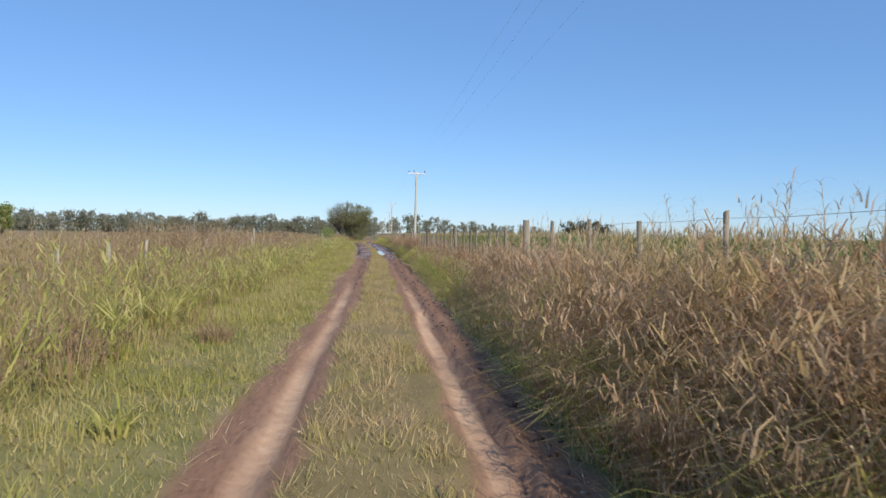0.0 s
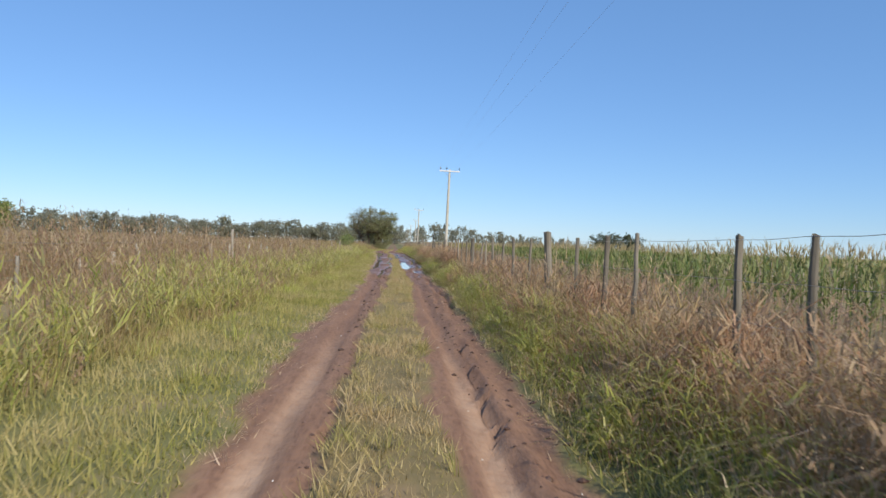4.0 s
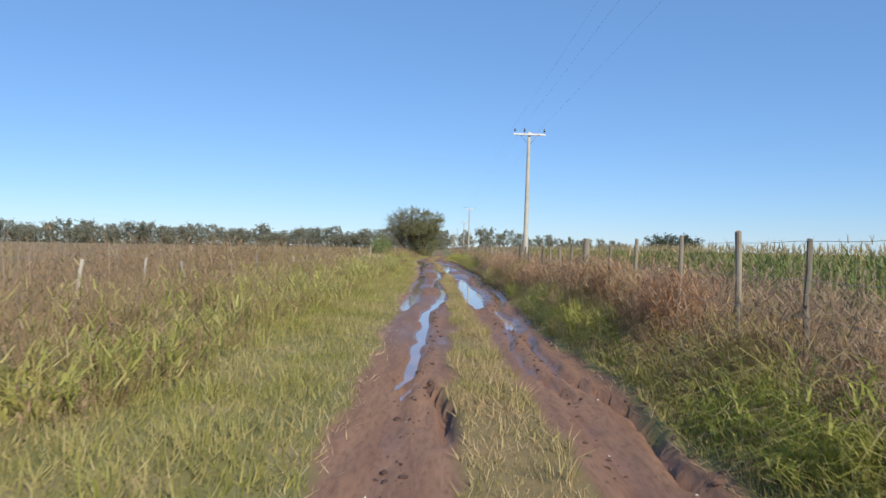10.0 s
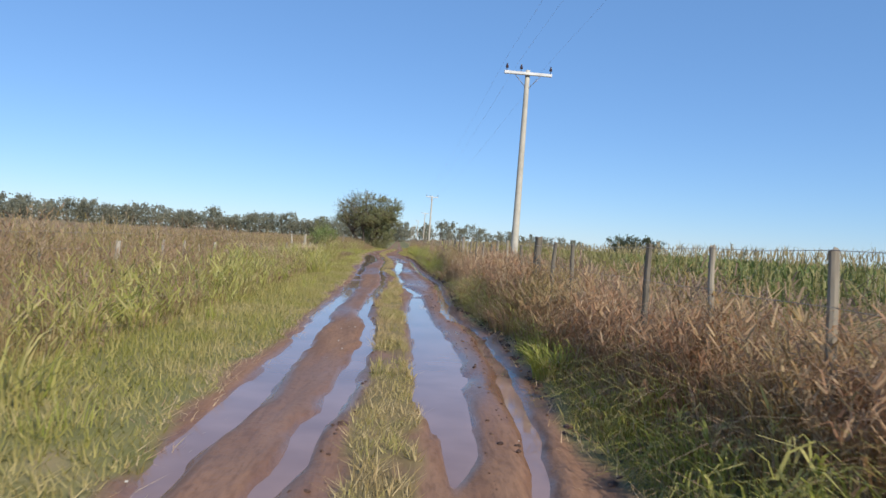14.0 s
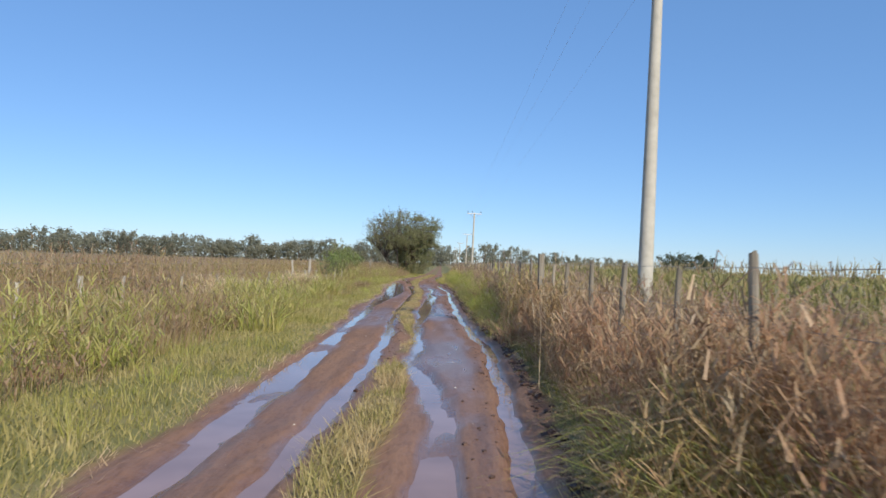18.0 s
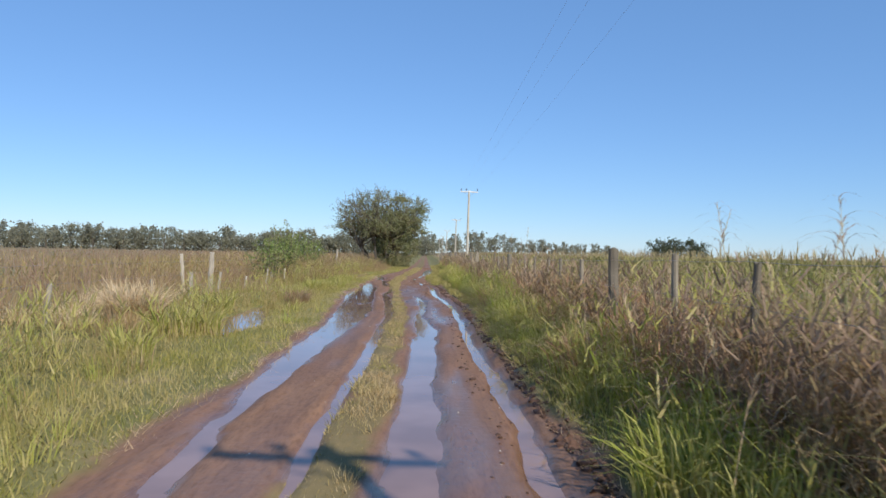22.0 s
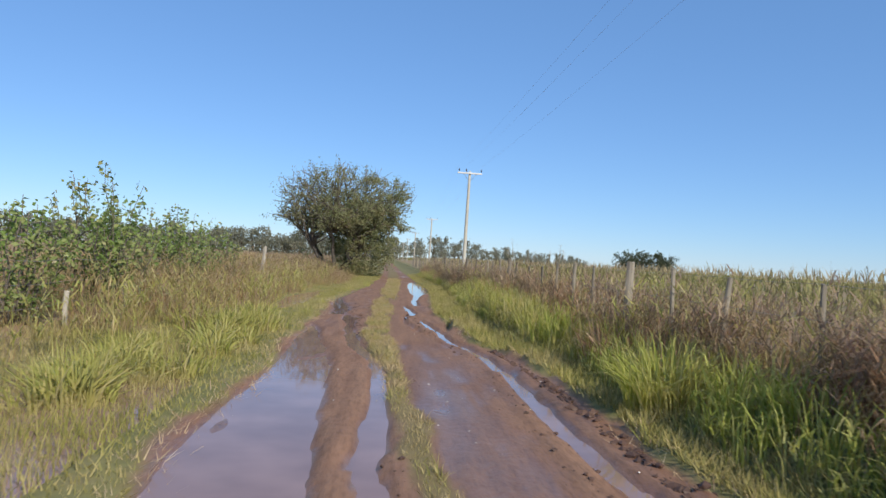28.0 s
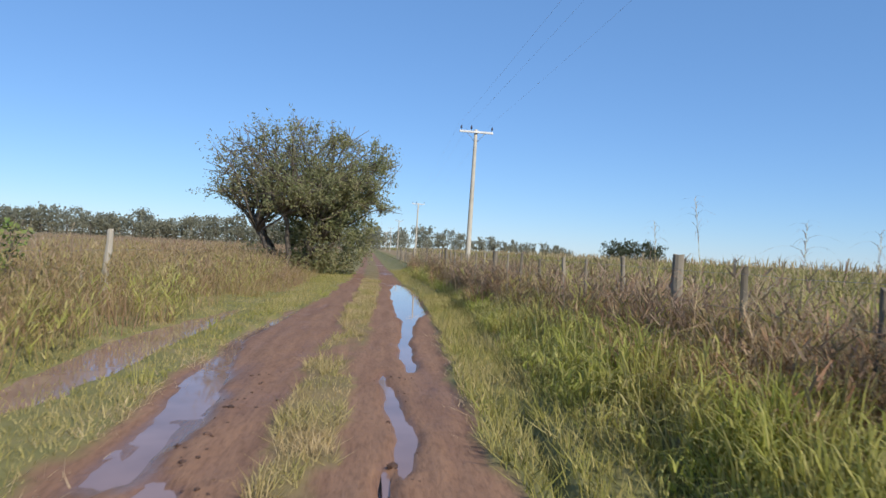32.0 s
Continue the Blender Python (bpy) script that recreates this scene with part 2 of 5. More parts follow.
def ground_material():
    m, nt, bsdf = shader("earth_and_turf", 0.85, 0.3)

    def attr(key):
        at = nt.nodes.new("ShaderNodeAttribute")
        at.attribute_name = key
        return at.outputs["Fac"]
    fine, mid, broad = world_noise(nt, 9.0, 6), world_noise(nt, 1.3, 4), world_noise(nt, 0.06, 3)
    co = nt.nodes.new("ShaderNodeTexCoord")

    def streak(sx, sy, detail=6.0):
        mp = node(nt, "ShaderNodeMapping", Scale=(sx, sy, 1.0))
        nt.links.new(co.outputs["Object"], mp.inputs[0])
        nz = node(nt, "ShaderNodeTexNoise", Scale=1.0, Detail=detail, Roughness=0.65)
        nt.links.new(mp.outputs[0], nz.inputs["Vector"])
        return nz.outputs["Fac"]
    drag, tread = streak(5.0, 0.5), streak(26.0, 5.0, 3.0)
    r_mud = ramp(nt, [(0.30, (0.178, 0.094, 0.057)), (0.70, (0.265, 0.15, 0.092))])
    nt.links.new(drag, r_mud.inputs[0])
    r_crumb = ramp(nt, [(0.36, (0.72, 0.69, 0.68)), (0.5, (1, 1, 1)), (0.72, (1.15, 1.14, 1.12))])
    nt.links.new(tread, r_crumb.inputs[0])
    crumb = nt.nodes.new("ShaderNodeMix")
    crumb.data_type, crumb.blend_type = 'RGBA', 'MULTIPLY'
    crumb.inputs[0].default_value = 0.75
    nt.links.new(r_mud.outputs[0], crumb.inputs[6])
    nt.links.new(r_crumb.outputs[0], crumb.inputs[7])
    r_sand = ramp(nt, [(0.3, (0.42, 0.26, 0.16)), (0.7, (0.54, 0.36, 0.235))])
    nt.links.new(fine, r_sand.inputs[0])
    r_turf = ramp(nt, [(0.3, (0.13, 0.13, 0.042)), (0.55, (0.19, 0.168, 0.062)), (0.75, (0.27, 0.2, 0.105))])
    nt.links.new(mid, r_turf.inputs[0])
    r_field = ramp(nt, [(0.35, (0.19, 0.165, 0.068)), (0.5, (0.25, 0.185, 0.095)), (0.65, (0.25, 0.16, 0.092))])
    nt.links.new(broad, r_field.inputs[0])
    col = mix(nt, attr("field"), r_turf.outputs[0], r_field.outputs[0])
    col = mix(nt, attr("mud"), col, crumb.outputs[2])
    col = mix(nt, attr("sand"), col, r_sand.outputs[0])
    wet = attr("wet")
    dark = nt.nodes.new("ShaderNodeMix")
    dark.data_type, dark.blend_type = 'RGBA', 'MULTIPLY'
    nt.links.new(wet, dark.inputs[0])
    nt.links.new(col, dark.inputs[6])
    dark.inputs[7].default_value = (0.8, 0.74, 0.74, 1)
    nt.links.new(dark.outputs[2], bsdf.inputs["Base Color"])
    rr = ramp(nt, [(0.0, (0.9, 0.9, 0.9)), (0.55, (0.36, 0.36, 0.36)), (1.0, (0.19, 0.19, 0.19))])
    nt.links.new(wet, rr.inputs[0])
    nt.links.new(rr.outputs[0], bsdf.inputs["Roughness"])
    calm = nt.nodes.new("ShaderNodeMath")
    calm.operation = 'MULTIPLY_ADD'
    calm.inputs[1].default_value, calm.inputs[2].default_value = -0.42, 0.55
    nt.links.new(wet, calm.inputs[0])
    last = None
    for height, dist in ((fine, 0.022), (tread, 0.013), (world_noise(nt, 38.0, 4), 0.008)):
        bp_ = node(nt, "ShaderNodeBump", Distance=dist)
        nt.links.new(calm.outputs[0], bp_.inputs["Strength"])
        nt.links.new(height, bp_.inputs["Height"])
        if last:
            nt.links.new(last, bp_.inputs["Normal"])
        last = bp_.outputs[0]
    nt.links.new(last, bsdf.inputs["Normal"])
    return m


def water_material():
    m, nt, bsdf = shader("muddy_water", 0.03, 0.5)
    r = ramp(nt, [(0.35, (0.21, 0.13, 0.108)), (0.65, (0.29, 0.185, 0.155))])
    nt.links.new(world_noise(nt, 1.1, 3), r.inputs[0])
    nt.links.new(r.outputs[0], bsdf.inputs["Base Color"])
    bsdf.inputs["IOR"].default_value = 1.33
    b = node(nt, "ShaderNodeBump", Strength=0.05, Distance=0.01)
    nt.links.new(world_noise(nt, 5.0, 2), b.inputs["Height"])
    nt.links.new(b.outputs[0], bsdf.inputs["Normal"])
    return m


GROUND, WATER = ground_material(), water_material()
TURF = blade_material("verge_grass", [(0.185, 0.195, 0.045), (0.30, 0.275, 0.075), (0.43, 0.36, 0.13)],
                      [(0.27, 0.24, 0.08), (0.39, 0.325, 0.135), (0.49, 0.39, 0.19)], 0.6)
STRIP = blade_material("strip_grass", [(0.21, 0.21, 0.06), (0.36, 0.31, 0.11), (0.48, 0.38, 0.18)],
                       [(0.36, 0.25, 0.12), (0.47, 0.35, 0.18), (0.56, 0.43, 0.25)], 1.1)
MEADOW = blade_material("meadow_grass", [(0.215, 0.205, 0.055), (0.33, 0.285, 0.09), (0.45, 0.365, 0.15), (0.40, 0.26, 0.13)],
                        [(0.335, 0.20, 0.115), (0.41, 0.28, 0.155), (0.48, 0.37, 0.21), (0.28, 0.245, 0.08)], 0.35, glow=0.4)
RUSSET = blade_material("russet_weeds", [(0.27, 0.15, 0.10), (0.36, 0.225, 0.145), (0.46, 0.335, 0.215), (0.33, 0.24, 0.105)],
                        [(0.36, 0.28, 0.115), (0.46, 0.35, 0.19), (0.38, 0.235, 0.155), (0.30, 0.25, 0.09)], 0.55, glow=0.42)
STRAW = blade_material("dry_bank_grass", [(0.37, 0.20, 0.11), (0.50, 0.295, 0.17), (0.62, 0.445, 0.27), (0.41, 0.225, 0.13)],
                       [(0.28, 0.245, 0.07), (0.43, 0.33, 0.13), (0.53, 0.40, 0.205), (0.39, 0.23, 0.12)], 0.45, glow=0.45, rough=0.42, lo=0.46, hi=0.62)
STEM = blade_material("bleached_stems", [(0.56, 0.41, 0.26), (0.68, 0.53, 0.35), (0.46, 0.30, 0.19)],
                      [(0.50, 0.37, 0.21), (0.64, 0.49, 0.29), (0.41, 0.25, 0.155)], 0.5, rough=0.35, glow=0.38)
SEED = blade_material("seed_heads", [(0.25, 0.16, 0.13), (0.34, 0.24, 0.19), (0.42, 0.32, 0.24)],
                      [(0.29, 0.19, 0.15), (0.38, 0.28, 0.21), (0.22, 0.15, 0.12)], 2.0, glow=0.3)
WITHERED = blade_material("withered_weeds", [(0.26, 0.165, 0.125), (0.35, 0.235, 0.17), (0.43, 0.31, 0.215), (0.29, 0.22, 0.115)],
                          [(0.28, 0.215, 0.11), (0.37, 0.275, 0.165), (0.31, 0.195, 0.14), (0.24, 0.215, 0.08)], 0.5, glow=0.42)
HUSK = blade_material("bleached_husks", [(0.45, 0.295, 0.175), (0.57, 0.41, 0.26), (0.35, 0.215, 0.125)],
                      [(0.41, 0.27, 0.155), (0.53, 0.37, 0.225), (0.30, 0.19, 0.10)], 0.6, rough=0.38, glow=0.35)
LUSH = blade_material("green_bank_grass", [(0.31, 0.355, 0.06), (0.46, 0.47, 0.105), (0.59, 0.55, 0.185)],
                      [(0.41, 0.375, 0.09), (0.54, 0.47, 0.155), (0.63, 0.52, 0.245)], 0.5, rough=0.42, glow=0.52)
REED = blade_material("reedy_grass", [(0.30, 0.325, 0.07), (0.43, 0.415, 0.11), (0.54, 0.47, 0.17)],
                      [(0.39, 0.355, 0.095), (0.50, 0.43, 0.16), (0.59, 0.47, 0.24)], 1.5, rough=0.42, glow=0.45)
CORN = blade_material("corn_leaves", [(0.08, 0.13, 0.032), (0.13, 0.185, 0.05), (0.23, 0.245, 0.085)],
                      [(0.12, 0.155, 0.045), (0.22, 0.22, 0.085), (0.32, 0.27, 0.14)], 0.12, glow=0.25, rough=0.4)
CORN_DRY = blade_material("ripe_corn_leaves", [(0.20, 0.205, 0.065), (0.275, 0.255, 0.09), (0.34, 0.295, 0.125)],
                          [(0.24, 0.22, 0.075), (0.31, 0.265, 0.11), (0.37, 0.30, 0.15)], 0.1, glow=0.4, rough=0.5)
TASSEL = blade_material("corn_tassels", [(0.38, 0.33, 0.155), (0.35, 0.28, 0.13), (0.44, 0.37, 0.2)],
                        [(0.38, 0.30, 0.165), (0.42, 0.335, 0.2), (0.30, 0.205, 0.11)], 0.3)
BLOND = blade_material("blond_plumes", [(0.62, 0.47, 0.29), (0.71, 0.56, 0.37), (0.53, 0.38, 0.21)],
                       [(0.56, 0.41, 0.24), (0.66, 0.52, 0.33), (0.45, 0.32, 0.17)], 1.0)
LEAF_TREE = blade_material("tree_leaves", [(0.20, 0.225, 0.095), (0.275, 0.285, 0.135), (0.36, 0.35, 0.185)],
                           [(0.23, 0.25, 0.095), (0.35, 0.315, 0.165), (0.30, 0.265, 0.14)], 0.5, glow=0.5)
LEAF_SHRUB = blade_material("shrub_leaves", [(0.14, 0.21, 0.05), (0.215, 0.285, 0.075), (0.32, 0.35, 0.125)],
                            [(0.165, 0.21, 0.065), (0.275, 0.285, 0.105), (0.34, 0.28, 0.14)], 0.9, glow=0.35, rough=0.4)
# aerial haze is painted into these leaves: paler, greyer, little contrast
LEAF_HAZED = blade_material("far_leaves_hazed", [(0.25, 0.25, 0.175), (0.275, 0.27, 0.19), (0.30, 0.29, 0.21)],
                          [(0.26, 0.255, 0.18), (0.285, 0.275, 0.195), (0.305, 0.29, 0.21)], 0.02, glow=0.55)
LEAF_PINE = blade_material("dark_clump_leaves", [(0.04, 0.055, 0.032), (0.06, 0.075, 0.042), (0.08, 0.09, 0.05)],
                           [(0.05, 0.06, 0.035), (0.07, 0.08, 0.045), (0.09, 0.09, 0.05)], 0.02, glow=0.15)
CULM = plain_material("grass_culm", (0.42, 0.36, 0.17), (0.56, 0.47, 0.26), 8, 0.6, 0.0)
BARK = plain_material("bark", (0.08, 0.064, 0.05), (0.19, 0.155, 0.12), 14, 0.9, 0.6)
POST_PALE = plain_material("bleached_post", (0.22, 0.19, 0.15), (0.52, 0.46, 0.37), 14, 0.85, 0.6, per_object=0.35, stretch=(1, 1, 0.18))
POST = plain_material("weathered_post", (0.12, 0.10, 0.075), (0.38, 0.325, 0.245), 16, 0.85, 0.6, per_object=0.45, stretch=(1, 1, 0.18))
CONCRETE = plain_material("concrete", (0.36, 0.325, 0.26), (0.53, 0.49, 0.41), 9, 0.8, 0.2)
PALE = plain_material("pale_crossarm", (0.5, 0.49, 0.46), (0.7, 0.69, 0.66), 9, 0.7, 0.15)
INSULATOR = plain_material("brown_glaze", (0.03, 0.015, 0.012), (0.07, 0.03, 0.022), 5, 0.2, 0.0, spec=0.5)
WIRE = plain_material("galvanised_wire", (0.2, 0.18, 0.16), (0.34, 0.31, 0.28), 30, 0.5, 0.0, metal=0.4)
CABLE = plain_material("overhead_cable", (0.36, 0.38, 0.42), (0.5, 0.52, 0.56), 30, 0.5, 0.0, metal=0.5)
PEBBLE = plain_material("pale_grit", (0.5, 0.46, 0.4), (0.75, 0.72, 0.66), 30, 0.7, 0.2)
CLOD = plain_material("mud_clods", (0.05, 0.028, 0.02), (0.12, 0.068, 0.048), 10, 0.6, 0.6, per_object=0.2)

# ---- the lie of the land ----
# edges of the bare mud: y, x
LEFT_EDGE = [(-20, -1.2), (0, -1.2), (6, -1.15), (9, -1.05), (18.6, -0.85), (24, -1.08), (28, -0.92), (33, -0.85), (38.8, -0.7), (44, -0.8), (47, -0.86), (51, -0.94), (55, -0.95), (64, -0.98), (68, -1.1), (72, -1.08), (76.5, -1.2),
             (80.4, -1.28), (85, -1.62), (89, -1.52), (92, -1.57), (96, -1.62), (99.6, -1.86), (107, -2.32), (111, -2.25), (113.5, -2.38), (118, -2.28), (123.5, -2.38), (129, -2.3), (138, -1.5), (153, -1.0), (174, -0.8), (300, -0.7)]
RIGHT_EDGE = [(-20, 1.36), (0, 1.36), (5.5, 1.4), (8.7, 1.55), (13.6, 1.63), (24.8, 1.82), (30, 1.9), (34, 2.07), (37, 2.02), (40, 1.9), (44.5, 2.03), (48, 1.92), (52, 1.98), (54.5, 2.06), (56.4, 2.2), (60.4, 2.3), (63.5, 2.05), (66, 2.0),
              (68.4, 2.28), (71, 2.38), (75.5, 2.42), (77, 2.1), (80, 2.03), (85, 2.05), (88, 1.96), (92, 1.9), (97, 1.96), (101, 2.04), (107.5, 1.64), (111, 1.66), (113, 1.5), (115, 1.05), (117.2, 0.95), (122, 0.75), (124.4, 0.82), (133, 1.27), (138, 1.45), (153, 1.3), (174, 1.2), (300, 1.1)]
MID_Y = [-20.4, 0.0, 10.2, 18.4, 27.6, 38.8, 53.1, 66.4, 76.6, 83.7, 97.0, 110.3, 116.4, 124.6, 137.8, 153.1, 173.6, 300]
MID_L = [-0.56, -0.56, -0.36, -0.11, -0.06, 0.19, 0.36, 0.24, 0.6, -0.15, -0.06, -0.65, -1.07, -0.95, -0.6, -0.4, -0.3, -0.2]
MID_R = [0.74, 0.74, 0.72, 0.79, 0.84, 1.04, 0.82, 0.75, 0.67, 0.37, 0.33, -0.39, -0.56, -0.42, 0.1, 0.35, 0.5, 0.5]
EDGE_Y = sorted({p[0] for p in LEFT_EDGE + RIGHT_EDGE} | set(MID_Y))
EDGE_L, EDGE_R = np.interp(EDGE_Y, *zip(*LEFT_EDGE)), np.interp(EDGE_Y, *zip(*RIGHT_EDGE))
MID_L, MID_R = np.interp(EDGE_Y, MID_Y, MID_L), np.interp(EDGE_Y, MID_Y, MID_R)
WATER_Z = -0.06
# puddles: y, one edge, other edge along each rut
OUTER_LEFT = [(52.6, -0.78, -0.66), (54.0, -0.97, -0.55), (55.9, -0.94, -0.44), (59.7, -0.9, -0.48), (63.5, -1.0, -0.54), (67.3, -0.9, -0.45), (71.1, -1.04, -0.47), (74.9, -1.06, -0.6), (78.7, -1.14, -0.78), (82.5, -1.15, -0.78),
              (86.3, -1.31, -0.98), (88.2, -1.44, -0.9), (92.0, -1.5, -0.85), (95.8, -1.54, -0.7), (99.6, -1.74, -0.64), (103.4, -2.0, -0.9), (107.2, -2.33, -1.16), (109.1, -2.31, -1.21), (112.9, -2.22, -1.42), (114.8, -2.37, -1.75), (116.7, -2.31, -1.97), (117.6, -2.3, -2.2)]
INNER_LEFT = [(42.4, -0.3, -0.26), (44.2, -0.37, -0.17), (48.0, -0.31, -0.08), (49.9, -0.3, -0.05), (51.8, -0.36, -0.1), (53.7, -0.19, 0.11), (55.6, -0.09, 0.24), (57.5, 0.02, 0.36), (59.4, 0.08, 0.42), (61.3, 0.04, 0.36), (63.2, -0.13, 0.17), (67.0, -0.15, 0.13),
              (68.9, -0.1, 0.21), (72.7, 0.02, 0.25), (76.5, 0.0, 0.28), (78.4, -0.08, 0.22), (80.3, -0.16, 0.07), (84.1, -0.24, -0.08), (89.8, -0.27, -0.01), (93.6, -0.3, -0.05), (97.4, -0.27, -0.02), (101.2, -0.52, -0.14), (106.9, -0.94, -0.6), (110.0, -0.84, -0.52),
              (112.4, -0.95, -0.62), (114.5, -1.4, -1.05), (116.4, -1.5, -1.21), (118.3, -1.62, -1.32), (119.4, -1.75, -1.25), (120.2, -1.78, -1.2), (120.9, -1.65, -1.55)]
INNER_RIGHT = [(53.4, 1.0, 1.15), (54.2, 0.92, 1.31), (56.1, 0.76, 1.44), (58.0, 0.78, 1.54), (59.9, 0.88, 1.56), (63.7, 0.77, 1.37), (67.5, 0.95, 1.38), (69.4, 1.0, 1.42), (71.3, 0.85, 1.22), (73.2, 0.6, 0.86), (75.1, 0.62, 0.98), (77.0, 0.53, 0.8),
               (80.8, 0.5, 0.74), (83.0, 0.5, 0.85), (84.6, 0.44, 0.99), (88.4, 0.43, 0.92), (92.2, 0.47, 1.0), (94.1, 0.5, 1.06), (96.0, 0.49, 0.96), (97.9, 0.51, 0.75), (99.8, 0.54, 0.8), (103.6, 0.45, 0.82), (106.0, 0.3, 0.5)]
RIGHT_RUT = [(48.3, 1.45, 1.5), (49.1, 1.41, 1.6), (52.9, 1.4, 1.57), (54.8, 1.65, 1.88), (56.7, 1.73, 1.98), (58.6, 1.82, 2.04), (60.5, 1.9, 2.12), (64.3, 1.58, 1.84), (66.2, 1.62, 1.9), (68.1, 1.72, 1.97), (71.9, 1.83, 2.08), (75.7, 1.9, 2.16), (77.6, 1.74, 2.0), (81.4, 1.63, 1.83),
             (85.2, 1.51, 1.77), (89.0, 1.5, 1.77), (92.8, 1.45, 1.68), (96.6, 1.48, 1.66), (100.4, 1.46, 1.67), (104.2, 1.28, 1.48), (106.1, 0.96, 1.29), (109.9, 0.93, 1.23), (111.8, 0.96, 1.22), (113.7, 0.88, 1.06), (115.6, 0.48, 0.68), (117.5, 0.36, 0.54), (119.4, 0.19, 0.34), (120.2, 0.2, 0.26)]
LONE = [[(120.9, 0.0, 0.12), (122.2, -0.02, 0.28), (123.7, -0.06, 0.15), (125.2, -0.06, 0.06)], [(125.4, 0.27, 0.42), (126.4, 0.22, 0.5), (129, 0.36, 0.63), (132.2, 0.5, 0.95), (134, 0.42, 1.3), (139.3, 0.5, 1.5), (144, 0.6, 1.7), (147, 0.8, 1.5), (148.5, 1.0, 1.2)],
        [(120.6, -2.15, -1.6), (122.4, -2.19, -1.54), (124.3, -2.35, -1.78), (126.2, -2.45, -2.03), (128.1, -2.5, -2.15), (131, -2.3, -1.95), (134, -1.9, -1.8)]]
DITCH = [[(93.2, -3.3, -2.9), (94.5, -3.6, -2.6), (96.2, -3.9, -2.85), (99.2, -4.0, -3.6), (100.5, -3.9, -3.8)], [(102.2, -3.4, -3.2), (104.0, -4.3, -2.9), (107.5, -4.6, -2.75), (110.0, -4.9, -2.8), (112, -4.5, -3.5), (113.6, -4.6, -3.8), (114.6, -4.4, -4.2)],
        [(121.5, -3.6, -3.4), (124, -4.0, -3.2), (127.5, -4.15, -3.1), (130.5, -3.75, -3.1), (133, -3.3, -3.1)]]
PUDDLES = [OUTER_LEFT, INNER_LEFT, INNER_RIGHT, RIGHT_RUT] + LONE + DITCH


# sharp wheel cuts: depth, width, then y and x along each
CUTS = [(0.13, 0.05, [(28.0, 1.77), (29.8, 1.81), (31.0, 1.85), (32.5, 1.9), (34.0, 1.91), (35.6, 1.79), (38.5, 1.72), (40.4, 1.73), (41.4, 1.89), (42.1, 1.88), (42.6, 1.79), (43.2, 1.67), (44.1, 1.54), (45.8, 1.55), (48.5, 1.63), (51.7, 1.63)]),
        (0.08, 0.035, [(28.5, 1.46), (29.7, 1.54), (31.1, 1.55), (33.7, 1.61), (36.0, 1.5)]), (0.09, 0.04, [(42.6, 1.45), (43.1, 1.39), (44.0, 1.25), (44.9, 1.16), (46.9, 1.24), (49.7, 1.37)])]
CUTS += [(0.14, 0.055, [(41.0, 0.15), (41.4, 0.17), (42.0, 0.19), (42.5, 0.12), (43.0, 0.02), (43.5, -0.14)]), (0.08, 0.035, [(42.9, -0.3), (43.9, -0.46), (45.2, -0.56)]),
        (0.08, 0.035, [(1.0, 1.02), (7.0, 1.02), (10.5, 1.09), (14.2, 1.2), (18.0, 1.24), (24.0, 1.45)]), (0.07, 0.035, [(14.0, -0.2), (18.0, -0.12), (24.0, -0.05)]),
        (0.22, 0.13, [(116.5, 1.7), (118.0, 1.73), (119.6, 1.76), (121.5, 2.0)]), (0.14, 0.06, [(117.5, 0.72), (119, 0.9), (121, 1.15), (123, 1.3)]),
        (0.1, 0.05, [(115.0, 0.6), (117.0, 0.1), (119.0, -0.15), (121, -0.1)])]


def cuts(x, y):
    out = np.zeros(np.broadcast(x, y).shape)
    for depth, wide, pts in CUTS:
        t = np.array(pts)
        near = (y > t[0, 0] - 0.5) & (y < t[-1, 0] + 0.5)
        if not near.any():
            continue
        c_ = np.interp(y, t[:, 0], t[:, 1]) + 0.05 * fnoise(y * 1.9, 0 * y, 47)
        on = sstep(t[0, 0] - 0.4, t[0, 0] + 0.2, y) * (1 - sstep(t[-1, 0] - 0.3, t[-1, 0] + 0.4, y)) * np.clip(0.85 + 0.6 * vnoise(y * 1.2, 0 * y, 48), 0.25, 1.1)
        out = out + on * (-depth * np.exp(-((x - c_) / wide) ** 4) + 0.05 * np.exp(-((x - c_ - 2.4 * wide) / 0.06) ** 2) * (0.6 + 0.6 * vnoise(x * 8, y * 3, 49)))
    t = np.array(RIGHT_RUT)  # broken edge beside the right-hand puddle
    c_ = np.interp(y, t[:, 0], t[:, 2]) + 0.05 * fnoise(y * 1.3, 0 * y + t[0, 1] * 7, 11) + 0.1
    on = sstep(56, 60, y) * (1 - sstep(108, 114, y))
    return out + on * (0.09 * np.exp(-((x - c_ - 0.13) / 0.09) ** 2) * (0.45 + 0.8 * vnoise(x * 7, y * 3, 51)).clip(0))


def band(y, ys, vs, seed, amp=0.1):
    return np.interp(y, ys, vs) + amp * fnoise(y * 0.8, 0 * y + seed * 3.1, seed)


